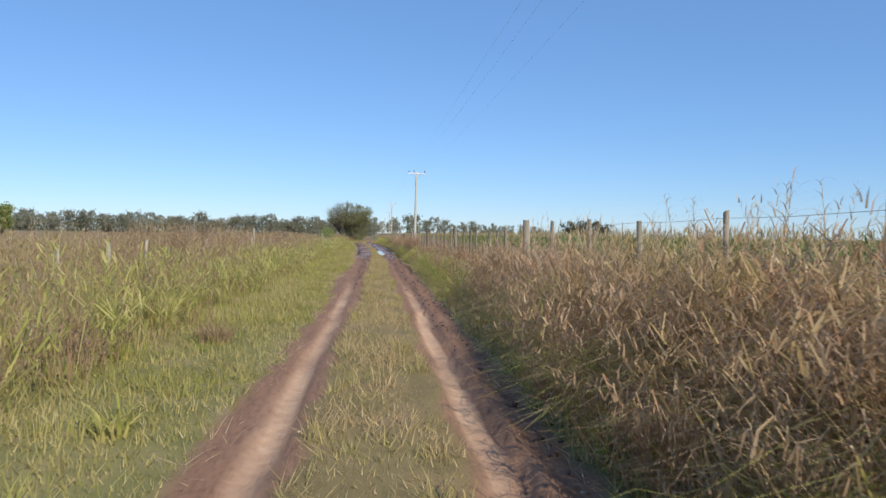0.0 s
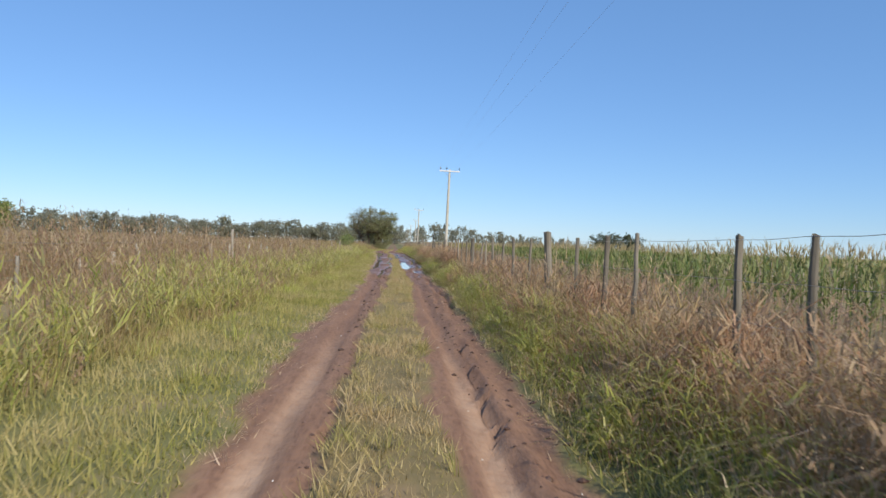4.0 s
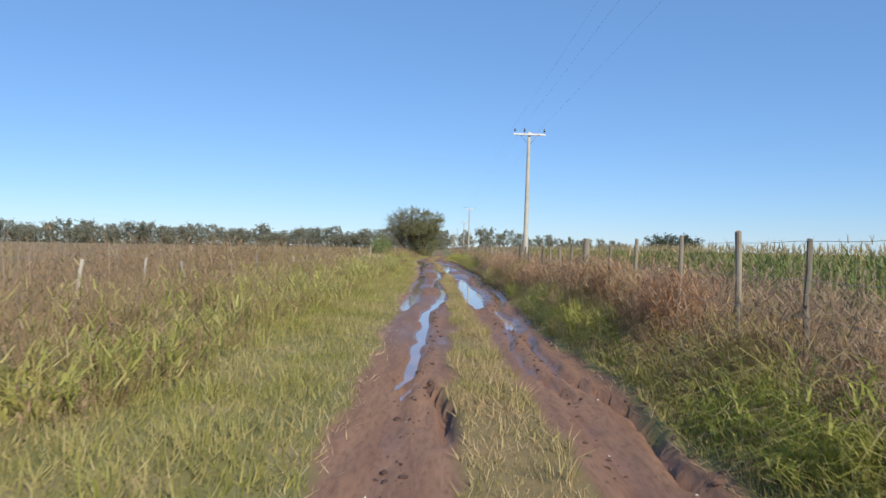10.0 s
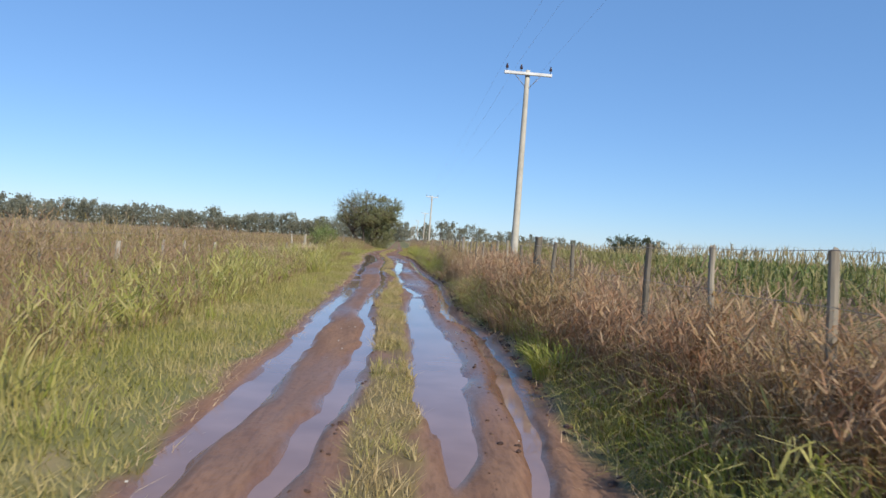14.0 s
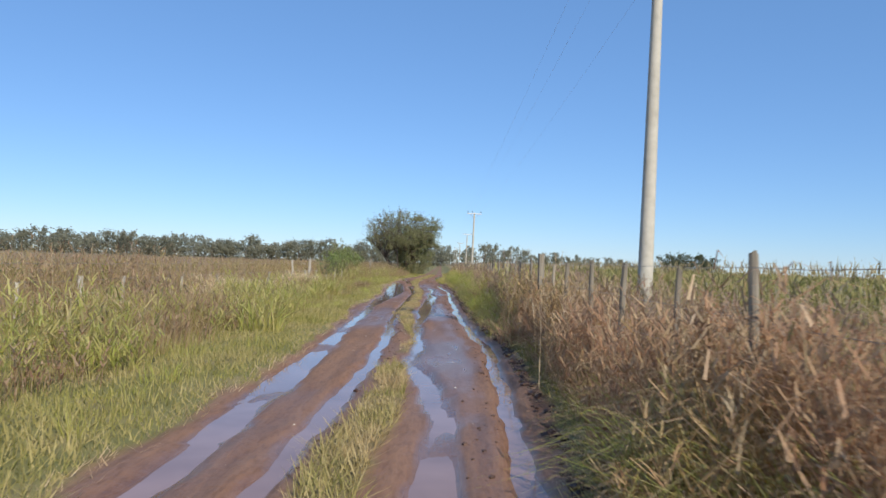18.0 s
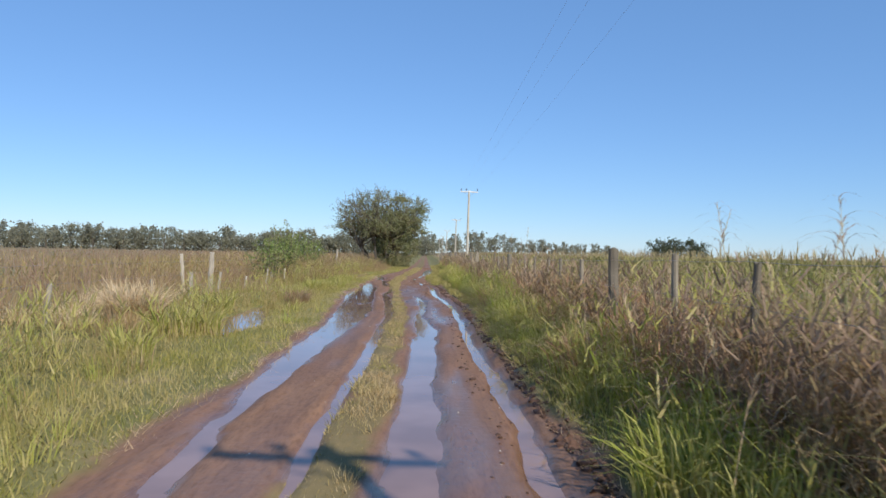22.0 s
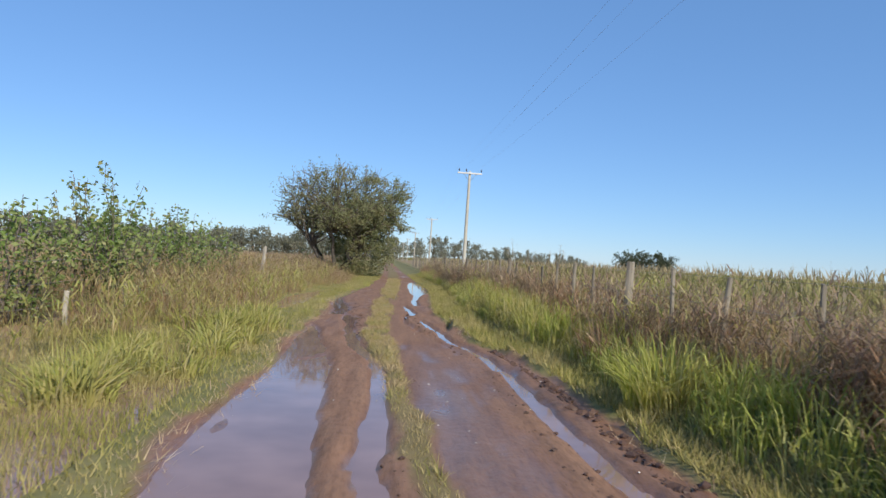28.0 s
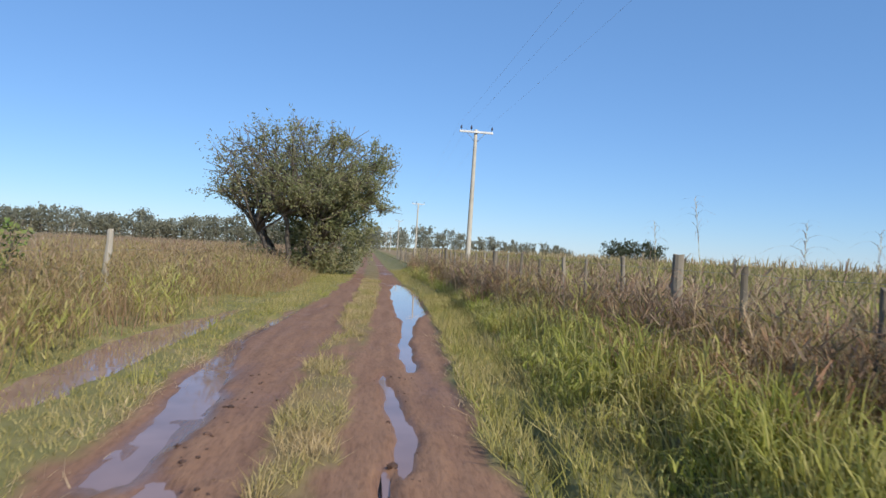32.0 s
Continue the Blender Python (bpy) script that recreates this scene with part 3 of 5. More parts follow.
def mud_mask(x, y, whole=False):
    """1 on bare mud, 0 on turf; whole: the strip between the ruts too."""
    l, r = band(y, EDGE_Y, EDGE_L, 1, 0.14), band(y, EDGE_Y, EDGE_R, 2, 0.1)
    cl, cr = band(y, EDGE_Y, MID_L, 3, 0.09), band(y, EDGE_Y, MID_R, 4, 0.09)
    j = 0.10 * fnoise(x * 4, y * 2.5, 5) + 0.09 * vnoise(x * 1.5, y * 1.1, 8)
    inside = sstep(l - 0.08, l + 0.08, x + j) * (1 - sstep(r - 0.06, r + 0.06, x + j))
    if whole:
        return inside
    gap = sstep(-0.35, 0.15, vnoise(y * 0.45, 0 * y + 9.5, 6) + 0.6 * fnoise(x * 2.2, y * 1.1, 7) + 0.35 + 0.9 * (y < 45) + 0.6 * sstep(75, 79, y) * (1 - sstep(112, 118, y)))  # the strip is broken up in places
    strip = sstep(cl - 0.06, cl + 0.06, x + j) * (1 - sstep(cr - 0.06, cr + 0.06, x + j)) * gap
    return inside * (1 - strip)


def pool(x, y):
    """How deep below the mud's level each puddle's bed lies."""
    out = np.zeros(np.broadcast(x, y).shape)
    for rut in PUDDLES:
        t = np.array(rut)
        if y.max() < t[0, 0] - 1 or y.min() > t[-1, 0] + 1:
            continue
        wob = 0.05 * fnoise(y * 1.3, 0 * y + t[0, 1] * 7, 11)
        lo, hi = np.interp(y, t[:, 0], t[:, 1]) + wob, np.interp(y, t[:, 0], t[:, 2]) + wob
        slim = np.clip((hi - lo) * 0.16, 0, 0.06)
        lo, hi = lo + slim, hi - slim
        on = sstep(t[0, 0] - 0.3, t[0, 0] + 0.3, y) * (1 - sstep(t[-1, 0] - 0.3, t[-1, 0] + 0.3, y))
        j = 0.05 * fnoise(x * 3.5, y * 1.7, 12)
        film = 1 if rut not in (OUTER_LEFT, INNER_RIGHT, LONE[2]) else 0.8 + 0.15 * (rut is INNER_RIGHT) * (1 - sstep(58, 64, y)) + 0.3 * (rut is INNER_RIGHT) * sstep(80, 84, y) * (1 - sstep(96, 99, y)) - 0.12 * sstep(62, 70, y) * (1 - sstep(84, 90, y)) + 0.45 * fnoise(x * 1.9, y * 0.6, 13)
        out = np.maximum(out, np.clip(film, 0, 1) * on * sstep(lo - 0.05, lo + 0.05, x + j) * (1 - sstep(hi - 0.05, hi + 0.05, x + j)))
    return out


def ruts(x, y):
    """The two dry wheel grooves of the first stretch."""
    yl, yr = np.interp(y, [0, 10.8, 13.4, 20, 45], [-0.80, -0.65, -0.59, -0.52, -0.3]), np.interp(y, [0, 10.5, 14.2, 18.1, 45], [0.8, 0.95, 1.07, 1.14, 1.42])
    w = 0.05 * fnoise(y * 0.7, 0 * y, 21)
    on = 1 - sstep(36, 46, y)
    return (np.exp(-((x - yl - w) / 0.115) ** 6) + np.exp(-((x - yr + w) / 0.11) ** 6)) * on


def rims(x, y):
    """Mud squeezed up beside the wheel grooves and puddles: the step of the pool's edge, widened."""
    out = np.zeros(np.broadcast(x, y).shape)
    for k, rut in enumerate(PUDDLES[:4]):
        t = np.array(rut)
        wob = 0.05 * fnoise(y * 1.3, 0 * y + t[0, 1] * 7, 11)
        on = sstep(t[0, 0] - 6, t[0, 0], y) * (1 - sstep(t[-1, 0], t[-1, 0] + 3, y))
        for c in (1, 2):
            e_ = np.interp(y, t[:, 0], t[:, c]) + wob + (0.1 if c == 2 else -0.1)
            rough_ = 0.5 + 0.7 * vnoise(x * 6, y * 1.6, 43 + k)
            out = out + on * rough_.clip(0) * np.exp(-((x - e_) / 0.055) ** 2) * (1.5 if (k, c) == (3, 2) else 1.0)
    g = 1 - sstep(44, 50, y)
    yr = np.interp(y, [0, 10.5, 14.2, 18.1, 45], [0.8, 0.95, 1.07, 1.14, 1.42]) - 0.05 * fnoise(y * 0.7, 0 * y, 21)
    return 0.032 * out + 0.03 * g * np.exp(-((x - yr - 0.28) / 0.06) ** 2)


def bank_edge(y):
    """Where the bank begins: at the mud, but further out on the last stretch."""
    return band(y, EDGE_Y, EDGE_R, 2, 0.1) + sstep(106, 115, y) * 0.45


def land(x, y):
    """Height of the ground."""
    r = band(y, EDGE_Y, EDGE_R, 2, 0.1)
    bank_foot = r + 0.12
    z = 0.42 * sstep(bank_foot + 0.05, bank_foot + 1.0 + 1.0 * sstep(104, 114, y), x) - 0.2 * sstep(3.3, 6.0, x)
    z = z - 0.05 * sstep(-2.4, -3.2, x) + 0.16 * sstep(-3.6, -5.2, x)
    near = np.exp(-np.abs(np.minimum(np.abs(x) - 6, 60).clip(0)) / 60)
    z = z + near * 0.035 * fnoise(x * 0.9, y * 0.9, 31)
    m = mud_mask(x, y)
    cut = 0.05 + 0.07 * sstep(60, 90, y)
    lip = cut * np.exp(-((x - r - 0.10) / 0.08) ** 2) * (0.5 + 0.7 * vnoise(x * 6, y * 2.6, 33)) * (1 - sstep(125, 140, y))
    mud = -0.02 + 0.016 * fnoise(x * 3, y * 0.7, 34) + 0.012 * vnoise(x * 9, y * 2, 35)
    mud = mud + 0.016 * fnoise(x * 6, y * 0.3, 39)
    mud = np.maximum(mud - 0.055 * ruts(x, y), -0.12) + rims(x, y)
    z = z * (1 - m) + mud * m + lip
    p = pool(x, y)
    bed = -0.098 + 0.036 * fnoise(x * 2.4, y * 1.2, 36)
    return z * (1 - p) + np.minimum(bed, 0.0) * p + cuts(x, y) * (1 - p)


def stretch(a, b, step, grow=1.3):
    out, v, s = [], a, step
    while abs(v - a) < abs(b - a):
        v += s
        s *= grow
        out.append(v)
    return np.array(out)


gx = np.concatenate([stretch(-9, -3200, -0.6)[::-1], np.arange(-9, -4.2, 0.35), np.arange(-4.2, -2.6, 0.12), np.arange(-2.6, 2.68, 0.07), np.arange(2.7, 2.95, 0.12), np.arange(2.9, 7, 0.3), stretch(7, 3200, 0.5)])
gy = np.concatenate([stretch(-6, -900, -0.5)[::-1], np.arange(-6, 0, 0.19), np.arange(0, 50, 0.15), np.arange(50, 132, 0.21), np.arange(132, 185, 0.5), stretch(185, 4200, 0.6)])
GX, GY = np.meshgrid(gx, gy)
gz = land(GX, GY)
gverts = np.stack([GX, GY, gz], 2).reshape(-1, 3)
nx, ny = len(gx), len(gy)
q = (np.arange(ny - 1)[:, None] * nx + np.arange(nx - 1)[None]).ravel()
gtris = np.concatenate([np.stack([q, q + 1, q + nx + 1], 1), np.stack([q, q + nx + 1, q + nx], 1)])
mudv = mud_mask(GX, GY)
near_right = sstep(0.2, 0.5, GX - np.interp(GY, EDGE_Y, MID_R) + 0.3) * (1 - sstep(0.8, 1.05, GX - np.interp(GY, EDGE_Y, MID_R)))
wetv = np.clip(sstep(30, 58, GY) * mudv * (0.22 + 0.65 * sstep(-0.02, -0.055, gz) + 0.35 * near_right * sstep(50, 60, GY) * (1 - sstep(104, 112, GY)) - 0.25 * sstep(108, 116, GY) + 0.6 * fnoise(GX * 1.1, GY * 0.3, 41)), 0, 1)
sandv = np.clip(ruts(GX, GY) * (1 - sstep(14, 27, GY)) * (0.75 + 0.6 * fnoise(GX * 2, GY * 0.9, 42)), 0, 1) * mudv
fieldv = np.maximum(sstep(-4.2, -6.5, GX), sstep(3.0, 5.0, GX))
ground = tagged(new("ground", tri_mesh("ground", gverts, gtris, GROUND, smooth=True, masks=(("mud", np.maximum(mudv, 0.38 * mud_mask(GX, GY, True))), ("wet", wetv), ("sand", sandv), ("field", fieldv)))),
                "flat pasture and rutted red-brown mud track with turf verges", "ground", kind="structure")

# standing water: level cells over every pool, meeting the mud at its edge
wx, wy = np.meshgrid(np.arange(-4.8, 2.6, 0.1), np.arange(41.5, 150, 0.25))
full = pool(wx, wy) > 0.004
full = full[:-1, :-1] | full[1:, :-1] | full[:-1, 1:] | full[1:, 1:]
iy, ix = np.nonzero(full)
q = iy * wx.shape[1] + ix
m = wx.shape[1]
wv = np.stack([wx.ravel(), wy.ravel(), np.full(wx.size, WATER_Z)], 1)
wt = np.concatenate([np.stack([q, q + 1, q + m + 1], 1), np.stack([q, q + m + 1, q + m], 1)])
keep, wt = np.unique(wt, return_inverse=True)
wv, wt = wv[keep], wt.reshape(-1, 3)
tagged(new("water", tri_mesh("water", wv, wt, WATER)), "muddy brown rainwater standing in the wheel ruts", "water", kind="structure")


# ---- grass ----
def scatter(n, x0, x1, y0, y1):
    return rng.uniform(x0, x1, n), rng.uniform(y0, y1, n)


def sow(name, label, mat, x, y, h, w, lean, wind=None, segs=2, droop=0.0, keep=None, lift=0.0):
    if keep is not None:
        x, y, h, w, lean = (v[keep] if isinstance(v, np.ndarray) else v for v in (x, y, h, w, lean))
    n = len(x)
    az = rng.uniform(0, 2 * np.pi, n) if wind is None else rng.normal(wind, 0.9, n)
    v, t, al = blades(x, y, land(x, y) - 0.02 + lift, h * np.ones(n), w * np.ones(n), az, lean * np.ones(n), segs, droop)
    ob = new(name, tri_mesh(name, v, t, mat, al))
    return tagged(ob, label, "grass", kind="stuff")


def clumps(n, per, x0, x1, y0, y1, sigma, skew=1.0):
    """Blades gathered in clumps: x, y, the clump's own number between 0 and 1, and the way out from its middle."""
    m = max(1, n // per)
    cx = x0 + (x1 - x0) * rng.uniform(0, 1, m) ** skew
    cy = rng.uniform(y0, y1, m)
    i = rng.integers(0, m, n)
    dx, dy = rng.normal(0, sigma, n), rng.normal(0, sigma, n)
    return cx[i] + dx, cy[i] + dy, rng.uniform(0, 1, m)[i], np.arctan2(dy, dx) + rng.normal(0, 0.7, n)


def lay(name, label, mat, x, y, h, w, az, lean, segs=2, droop=0.0, keep=None, category="grass"):
    if keep is not None:
        x, y, h, w, az, lean = (v[keep] for v in (x, y, h, w, az, lean))
    v, t, al = blades(x, y, land(x, y) - 0.02, h, w, az, lean, segs, droop)
    return tagged(new(name, tri_mesh(name, v, t, mat, al)), label, category, kind="stuff")


U = rng.uniform


def leafy(name, label, mat, x, y, h, az, lean, per, length, width, keep=None, category="weeds", curl=2, droop=0.15, low=0.1):
    """Upright stems with short curling leaves all along them."""
    if keep is not None:
        x, y, h, az, lean = (q_[keep] for q_ in (x, y, h, az, lean))
    n = len(x)
    z = land(x, y) - 0.02
    v, t, a_ = blades(x, y, z, h, np.full(n, 0.009), az, lean, 2)
    vs, ts, al, off = [v], [t], [a_], len(v)
    for j in range(per):
        s = U(low, 0.95, n) ** 0.85
        px, py = x + np.cos(az) * h * lean * s ** 1.8, y + np.sin(az) * h * lean * s ** 1.8
        pz = z + h * (s - 0.42 * np.minimum(lean, 1.2) * s ** 2.4)
        v, t, a_ = blades(px, py, pz, U(*length, n) * np.clip(h / 0.75, 0.45, 1), U(*width, n), U(0, 6.28, n), U(0.5, 1.6, n), curl, droop)
        vs.append(v), ts.append(t + off), al.append(a_)
        off += len(v)
    return tagged(new(name, tri_mesh(name, np.vstack(vs), np.vstack(ts), mat, np.concatenate(al))), label, category, kind="stuff")


# turf of the left verge
n = 260000
y = U(-3, 160, n)
left = band(y, EDGE_Y, EDGE_L, 1, 0.14)
x = left + 0.05 - (4.3 + left + 1.9 * sstep(84, 92, y)) * U(0, 1, n) ** 1.1
tall = np.clip(0.5 + 0.6 * fnoise(x * 0.6, y * 0.4, 51), 0.15, 1.2)
edge = sstep(0.0, 0.6, left - x)
lay("verge_grass", "short sunlit yellow-green grass on the verge", TURF, x, y, U(0.08, 0.25, n) * (0.5 + 0.9 * tall) * (0.6 + 0.4 * edge) * (1 - 0.2 * sstep(84, 94, y) - 0.3 * sstep(116, 120, y) * sstep(-2.5, -3.0, x)), U(0.01, 0.021, n), U(0, 6.28, n), U(0.1, 1.0, n), segs=1,
    keep=(mud_mask(x, y) < 0.5) & ((pool(x, y) < 0.3) | (U(0, 1, n) < 0.06 + 0.85 * (y > 102) * (y < 118) + 0.45 * (y >= 118))))
# grass standing in the flooded ditch
n = 14000
x, y = scatter(n, -4.9, -2.6, 101, 115.5)
lay("flooded_grass", "olive grass blades standing in the flooded ditch", TURF, x, y, U(0.16, 0.36, n), U(0.006, 0.013, n), U(0, 6.28, n), U(0.1, 0.7, n), keep=pool(x, y) > 0.25)
# taller tufts in the verge
x, y, k, az = clumps(9000, 36, -3.6, -1.5, -2, 150, 0.09)
n = len(x)
lay("verge_tufts", "taller green tufts standing in the verge", LUSH, x, y, U(0.2, 0.42, n) * (0.6 + 0.6 * k), U(0.006, 0.013, n), az, U(0.1, 0.7, n), keep=(mud_mask(x, y) < 0.3) & (k > 0.3 + 0.5 * sstep(84, 92, y)) & (pool(x, y) < 0.2))

# the strip between the ruts
n = 100000
y = U(-3, 150, n)
cl, cr = band(y, EDGE_Y, MID_L, 3, 0.09), band(y, EDGE_Y, MID_R, 4, 0.09)
x = cl - 0.08 + (cr - cl + 0.16) * U(0, 1, n)
lay("centre_strip_grass", "short yellowish grass between the wheel ruts", STRIP, x, y, U(0.06, 0.24, n) * (1 - 0.35 * sstep(74, 78, y) * (1 - sstep(112, 118, y))) * (0.75 + 0.6 * vnoise(x * 1.6, y * 0.9, 52)), U(0.008, 0.015, n), U(0, 6.28, n), U(0.2, 1.2, n), segs=1,
    keep=mud_mask(x, y) < 0.45)
x, y, k, az = clumps(15000, 34, -0.3, 0.9, -2, 140, 0.07)
n = len(x)
cl, cr = np.interp(y, EDGE_Y, MID_L), np.interp(y, EDGE_Y, MID_R)
x = np.clip(x + (cl + cr) / 2 - 0.3, cl - 0.05, cr + 0.05)
lay("strip_tufts", "small tufts in the grass between the ruts", STRIP, x, y, U(0.12, 0.34, n) * (0.5 + 0.7 * k) * (1 - 0.5 * sstep(74, 78, y) * (1 - sstep(112, 118, y))), U(0.006, 0.013, n), az, U(0.2, 1.0, n), keep=(mud_mask(x, y) < 0.4) & (k > 0.25))
# turf creeping over the right edge of the mud on the last stretch and at the bank's foot
n = 74000
y = np.concatenate([U(-3, 165, 40000), U(100, 140, 34000)])
foot = band(y, EDGE_Y, EDGE_R, 2, 0.1)
x = foot + 0.03 + U(0, 1, n) * (0.62 + 1.1 * sstep(105, 115, y))
lay("bank_foot_grass", "short green grass at the foot of the bank", TURF, x, y, U(0.06, 0.27, n) * (1 + 0.15 * sstep(105, 115, y)), U(0.01, 0.02, n), U(0, 6.28, n), U(0.2, 1.0, n), segs=1, keep=(mud_mask(x, y) < 0.5) & (fnoise(x * 1.2, y * 0.5, 59) > -0.3 - 0.7 * sstep(60, 90, y)))

# straw and trodden stalks along the edges of the mud
n = 17000
y = U(-3, 130, n)
side = U(0, 1, n) < 0.5
x = np.where(side, band(y, EDGE_Y, EDGE_L, 1, 0.14), band(y, EDGE_Y, EDGE_R, 2, 0.1)) + rng.normal(0, 0.1, n) + np.where(side, -0.02, 0.08)
lay("edge_straw", "trodden straw and brown stalks along the edge of the mud", STEM, x, y, U(0.05, 0.2, n), U(0.006, 0.013, n), U(0, 6.28, n), U(0.4, 1.5, n), segs=1, keep=vnoise(x * 2.5, y * 0.9, 46) > -0.35)

# meadow beyond the verge on the left


def boggy(y):
    """The low, wet stretch beside the ditch."""
    return sstep(77, 88, y) * (1 - sstep(110, 118, y))


def ditch_side(y):
    """Where the low ground beside the ditch keeps tall growth back from the verge."""
    return sstep(100, 106, y) * (1 - sstep(134, 142, y))


x, y, k, az = clumps(66000, 40, -2.9, -9.5, -2, 185, 0.17, 1.3)
n = len(x)
hill = np.clip(0.6 + 0.7 * fnoise(x * 0.5, y * 0.3, 53), 0.15, 1.4)
low = 1 - 0.25 * boggy(y) * sstep(-7.5, -5, x)
dry = (x < -3.7 + 1.1 * fnoise(x * 0.5, y * 0.22, 65)) & (boggy(y) * (x > -7) < 0.5)
h, w, lean = U(0.3, 0.85, n) * (0.35 + 0.5 * hill + 0.65 * k) * (0.6 + 0.5 * sstep(-2.5, -3.8, x)) * low, U(0.007, 0.017, n), U(0.1, 0.85, n)
grows = (pool(x, y) < 0.12) & (x < -2.4) & (x < -2.4 - 1.2 * sstep(86, 95, y) * boggy(y) * U(0, 1, n)) & (x < -2.4 - 1.45 * ditch_side(y))
lay("meadow_grass", "tufted green and straw-coloured meadow grass", MEADOW, x, y, h, w, az, lean, keep=grows & ~dry)
lay("dry_meadow_grass", "tufted reddish-brown withered meadow grass", RUSSET, x, y, h * 1.2, w, az, lean, keep=grows & dry)
x, y, k, az = clumps(46000, 30, -2.9, -13, -2, 200, 0.17, 1.25)
n = len(x)
patch = fnoise(x * 0.35, y * 0.16, 54) + 0.3 - 0.6 * boggy(y) * sstep(-7.2, -5.5, x) + 0.5 * sstep(116, 122, y) * (1 - sstep(150, 156, y)) * sstep(-9, -7, x)
lay("russet_grass", "reddish-brown dry grass along the old fence", RUSSET, x, y, U(0.6, 1.3, n) * (0.45 + 0.85 * k) * (0.5 + 0.55 * sstep(-2.8, -4.5, x)), U(0.008, 0.017, n), az, U(0.05, 0.6, n), keep=(patch > k * 1.0 - 0.35) & (x < -2.4 - 2.3 * ditch_side(y)))
x, y, k, az = clumps(9500, 8, -2.9, -8.5, -2, 160, 0.24, 1.1)
n = len(x)
patch = fnoise(x * 0.35, y * 0.16, 54) + 0.28 - 0.8 * boggy(y) * sstep(-7.2, -5.5, x) + 0.3 * np.exp(-((y - 30) / 12) ** 2) + 0.35 * np.exp(-((y - 76) / 9) ** 2) + 0.9 * sstep(115, 121, y) * (1 - sstep(148, 154, y)) * sstep(-9, -7, x)
leafy("russet_weeds", "tall reddish-brown leafy weeds along the old fence", RUSSET, x, y, U(0.7, 1.35, n) * (0.5 + 0.75 * k) * (0.55 + 0.5 * sstep(-2.7, -4.4, x)) * (1.0 + 0.4 * sstep(18, 26, y) * (1 - sstep(48, 60, y)) * sstep(-5, -6.5, x) + 0.4 * sstep(30, 34, y) * (1 - sstep(41, 46, y)) * sstep(-6.5, -7.5, x)), az, U(0.05, 0.4, n), 8, (0.1, 0.28), (0.012, 0.03), keep=(patch > k * 1.1 - 0.4) & (x < -2.4 - 2.2 * ditch_side(y)))
x, y, k, az = clumps(7500, 8, -2.65, -5.6, -2, 150, 0.2, 1.2)
n = len(x)
leafy("verge_weeds", "knee-high yellow-green leafy weeds beside the verge", REED, x, y, U(0.45, 0.95, n) * (0.5 + 0.75 * k) * (1.3 - 0.2 * sstep(25, 35, y)), az, U(0.08, 0.6, n), 6, (0.18, 0.5), (0.012, 0.028), keep=(k > 0.2 + 0.5 * boggy(y) * sstep(86, 95, y)) & (pool(x, y) < 0.1) & (x < -2.5 - 0.35 * (1 - sstep(10, 20, y)) - 1.3 * sstep(84, 90, y)))
# a dense brown belt of weeds between the ditch and the fence on the last stretch, and a tall one beside the early fence
x, y, k, az = clumps(3000, 8, -4.0, -7.4, 115, 152, 0.25)
n = len(x)
leafy("ditch_weeds", "dense brown and straw-coloured weeds between the ditch and the old fence", MEADOW, x, y, U(0.7, 1.25, n) * (0.75 + 0.4 * k) * (0.6 + 0.5 * sstep(-4.0, -5.4, x)), az, U(0.08, 0.5, n), 8, (0.1, 0.28), (0.012, 0.028), keep=(x < -4.3 - 0.5 * vnoise(y * 0.4, 0 * y, 64)))
x, y, k, az = clumps(2700, 8, -7.0, -9.8, 28, 86, 0.25)
keep = (y < 46) | ((y > 55) & (y < 67)) | (y > 78)
x, y, k, az = x[keep], y[keep], k[keep], az[keep]
n = len(x)
leafy("tall_weeds", "tall brown withered weeds behind the old fence", RUSSET, x, y, U(1.2, 1.95, n) * np.where(y < 50, 1.12, 0.95) * (0.8 + 0.3 * k), az, U(0.05, 0.3, n), 10, (0.12, 0.3), (0.012, 0.03))
x, y, k, az = clumps(9000, 9, -5.6, -12.5, 4, 175, 0.32)
n = len(x)
patch = fnoise(x * 0.22, y * 0.1, 66) + 0.42 - 0.75 * sstep(40, 44, y) * (1 - sstep(52, 56, y)) - 0.7 * boggy(y) * sstep(-8.2, -6.8, x)
h, lean = U(1.0, 1.6, n) * (0.78 + 0.32 * k) * (0.72 + 0.28 * sstep(-5.4, -7.0, x)) * (0.96 + 0.3 * fnoise(x * 0.4, y * 0.25, 69)), U(0.03, 0.3, n)
olive = fnoise(x * 0.3, y * 0.13, 70) + 0.25 * sstep(60, 80, y) * (1 - sstep(112, 118, y)) > 0.08
for name_, label_, mat_, pick in (("fence_row_weeds", "head-high reddish-brown withered weeds along the old fence", RUSSET, ~olive), ("fence_row_grass", "head-high olive and straw-coloured weeds along the old fence", MEADOW, olive)):
    leafy(name_, label_, mat_, x, y, h, az, lean, 7, (0.12, 0.32), (0.014, 0.034), keep=(patch > k * 0.9 - 0.3) & pick)
n = 20000
x, y = -11 - 26 * U(0, 1, n) ** 1.5, U(0, 260, n)
h, w, az, lean = U(0.8, 1.55, n) * (0.8 + 0.45 * fnoise(x * 0.12, y * 0.07, 67) + 0.4 * vnoise(x * 0.6, y * 0.35, 79)), U(0.025, 0.06, n), U(0, 6.28, n), U(0.05, 0.5, n)
olive = fnoise(x * 0.09, y * 0.05, 76) > 0.0
lay("far_weeds", "ragged brown weeds standing in the pasture beyond the old fence", WITHERED, x, y, h, w, az, lean, keep=~olive)
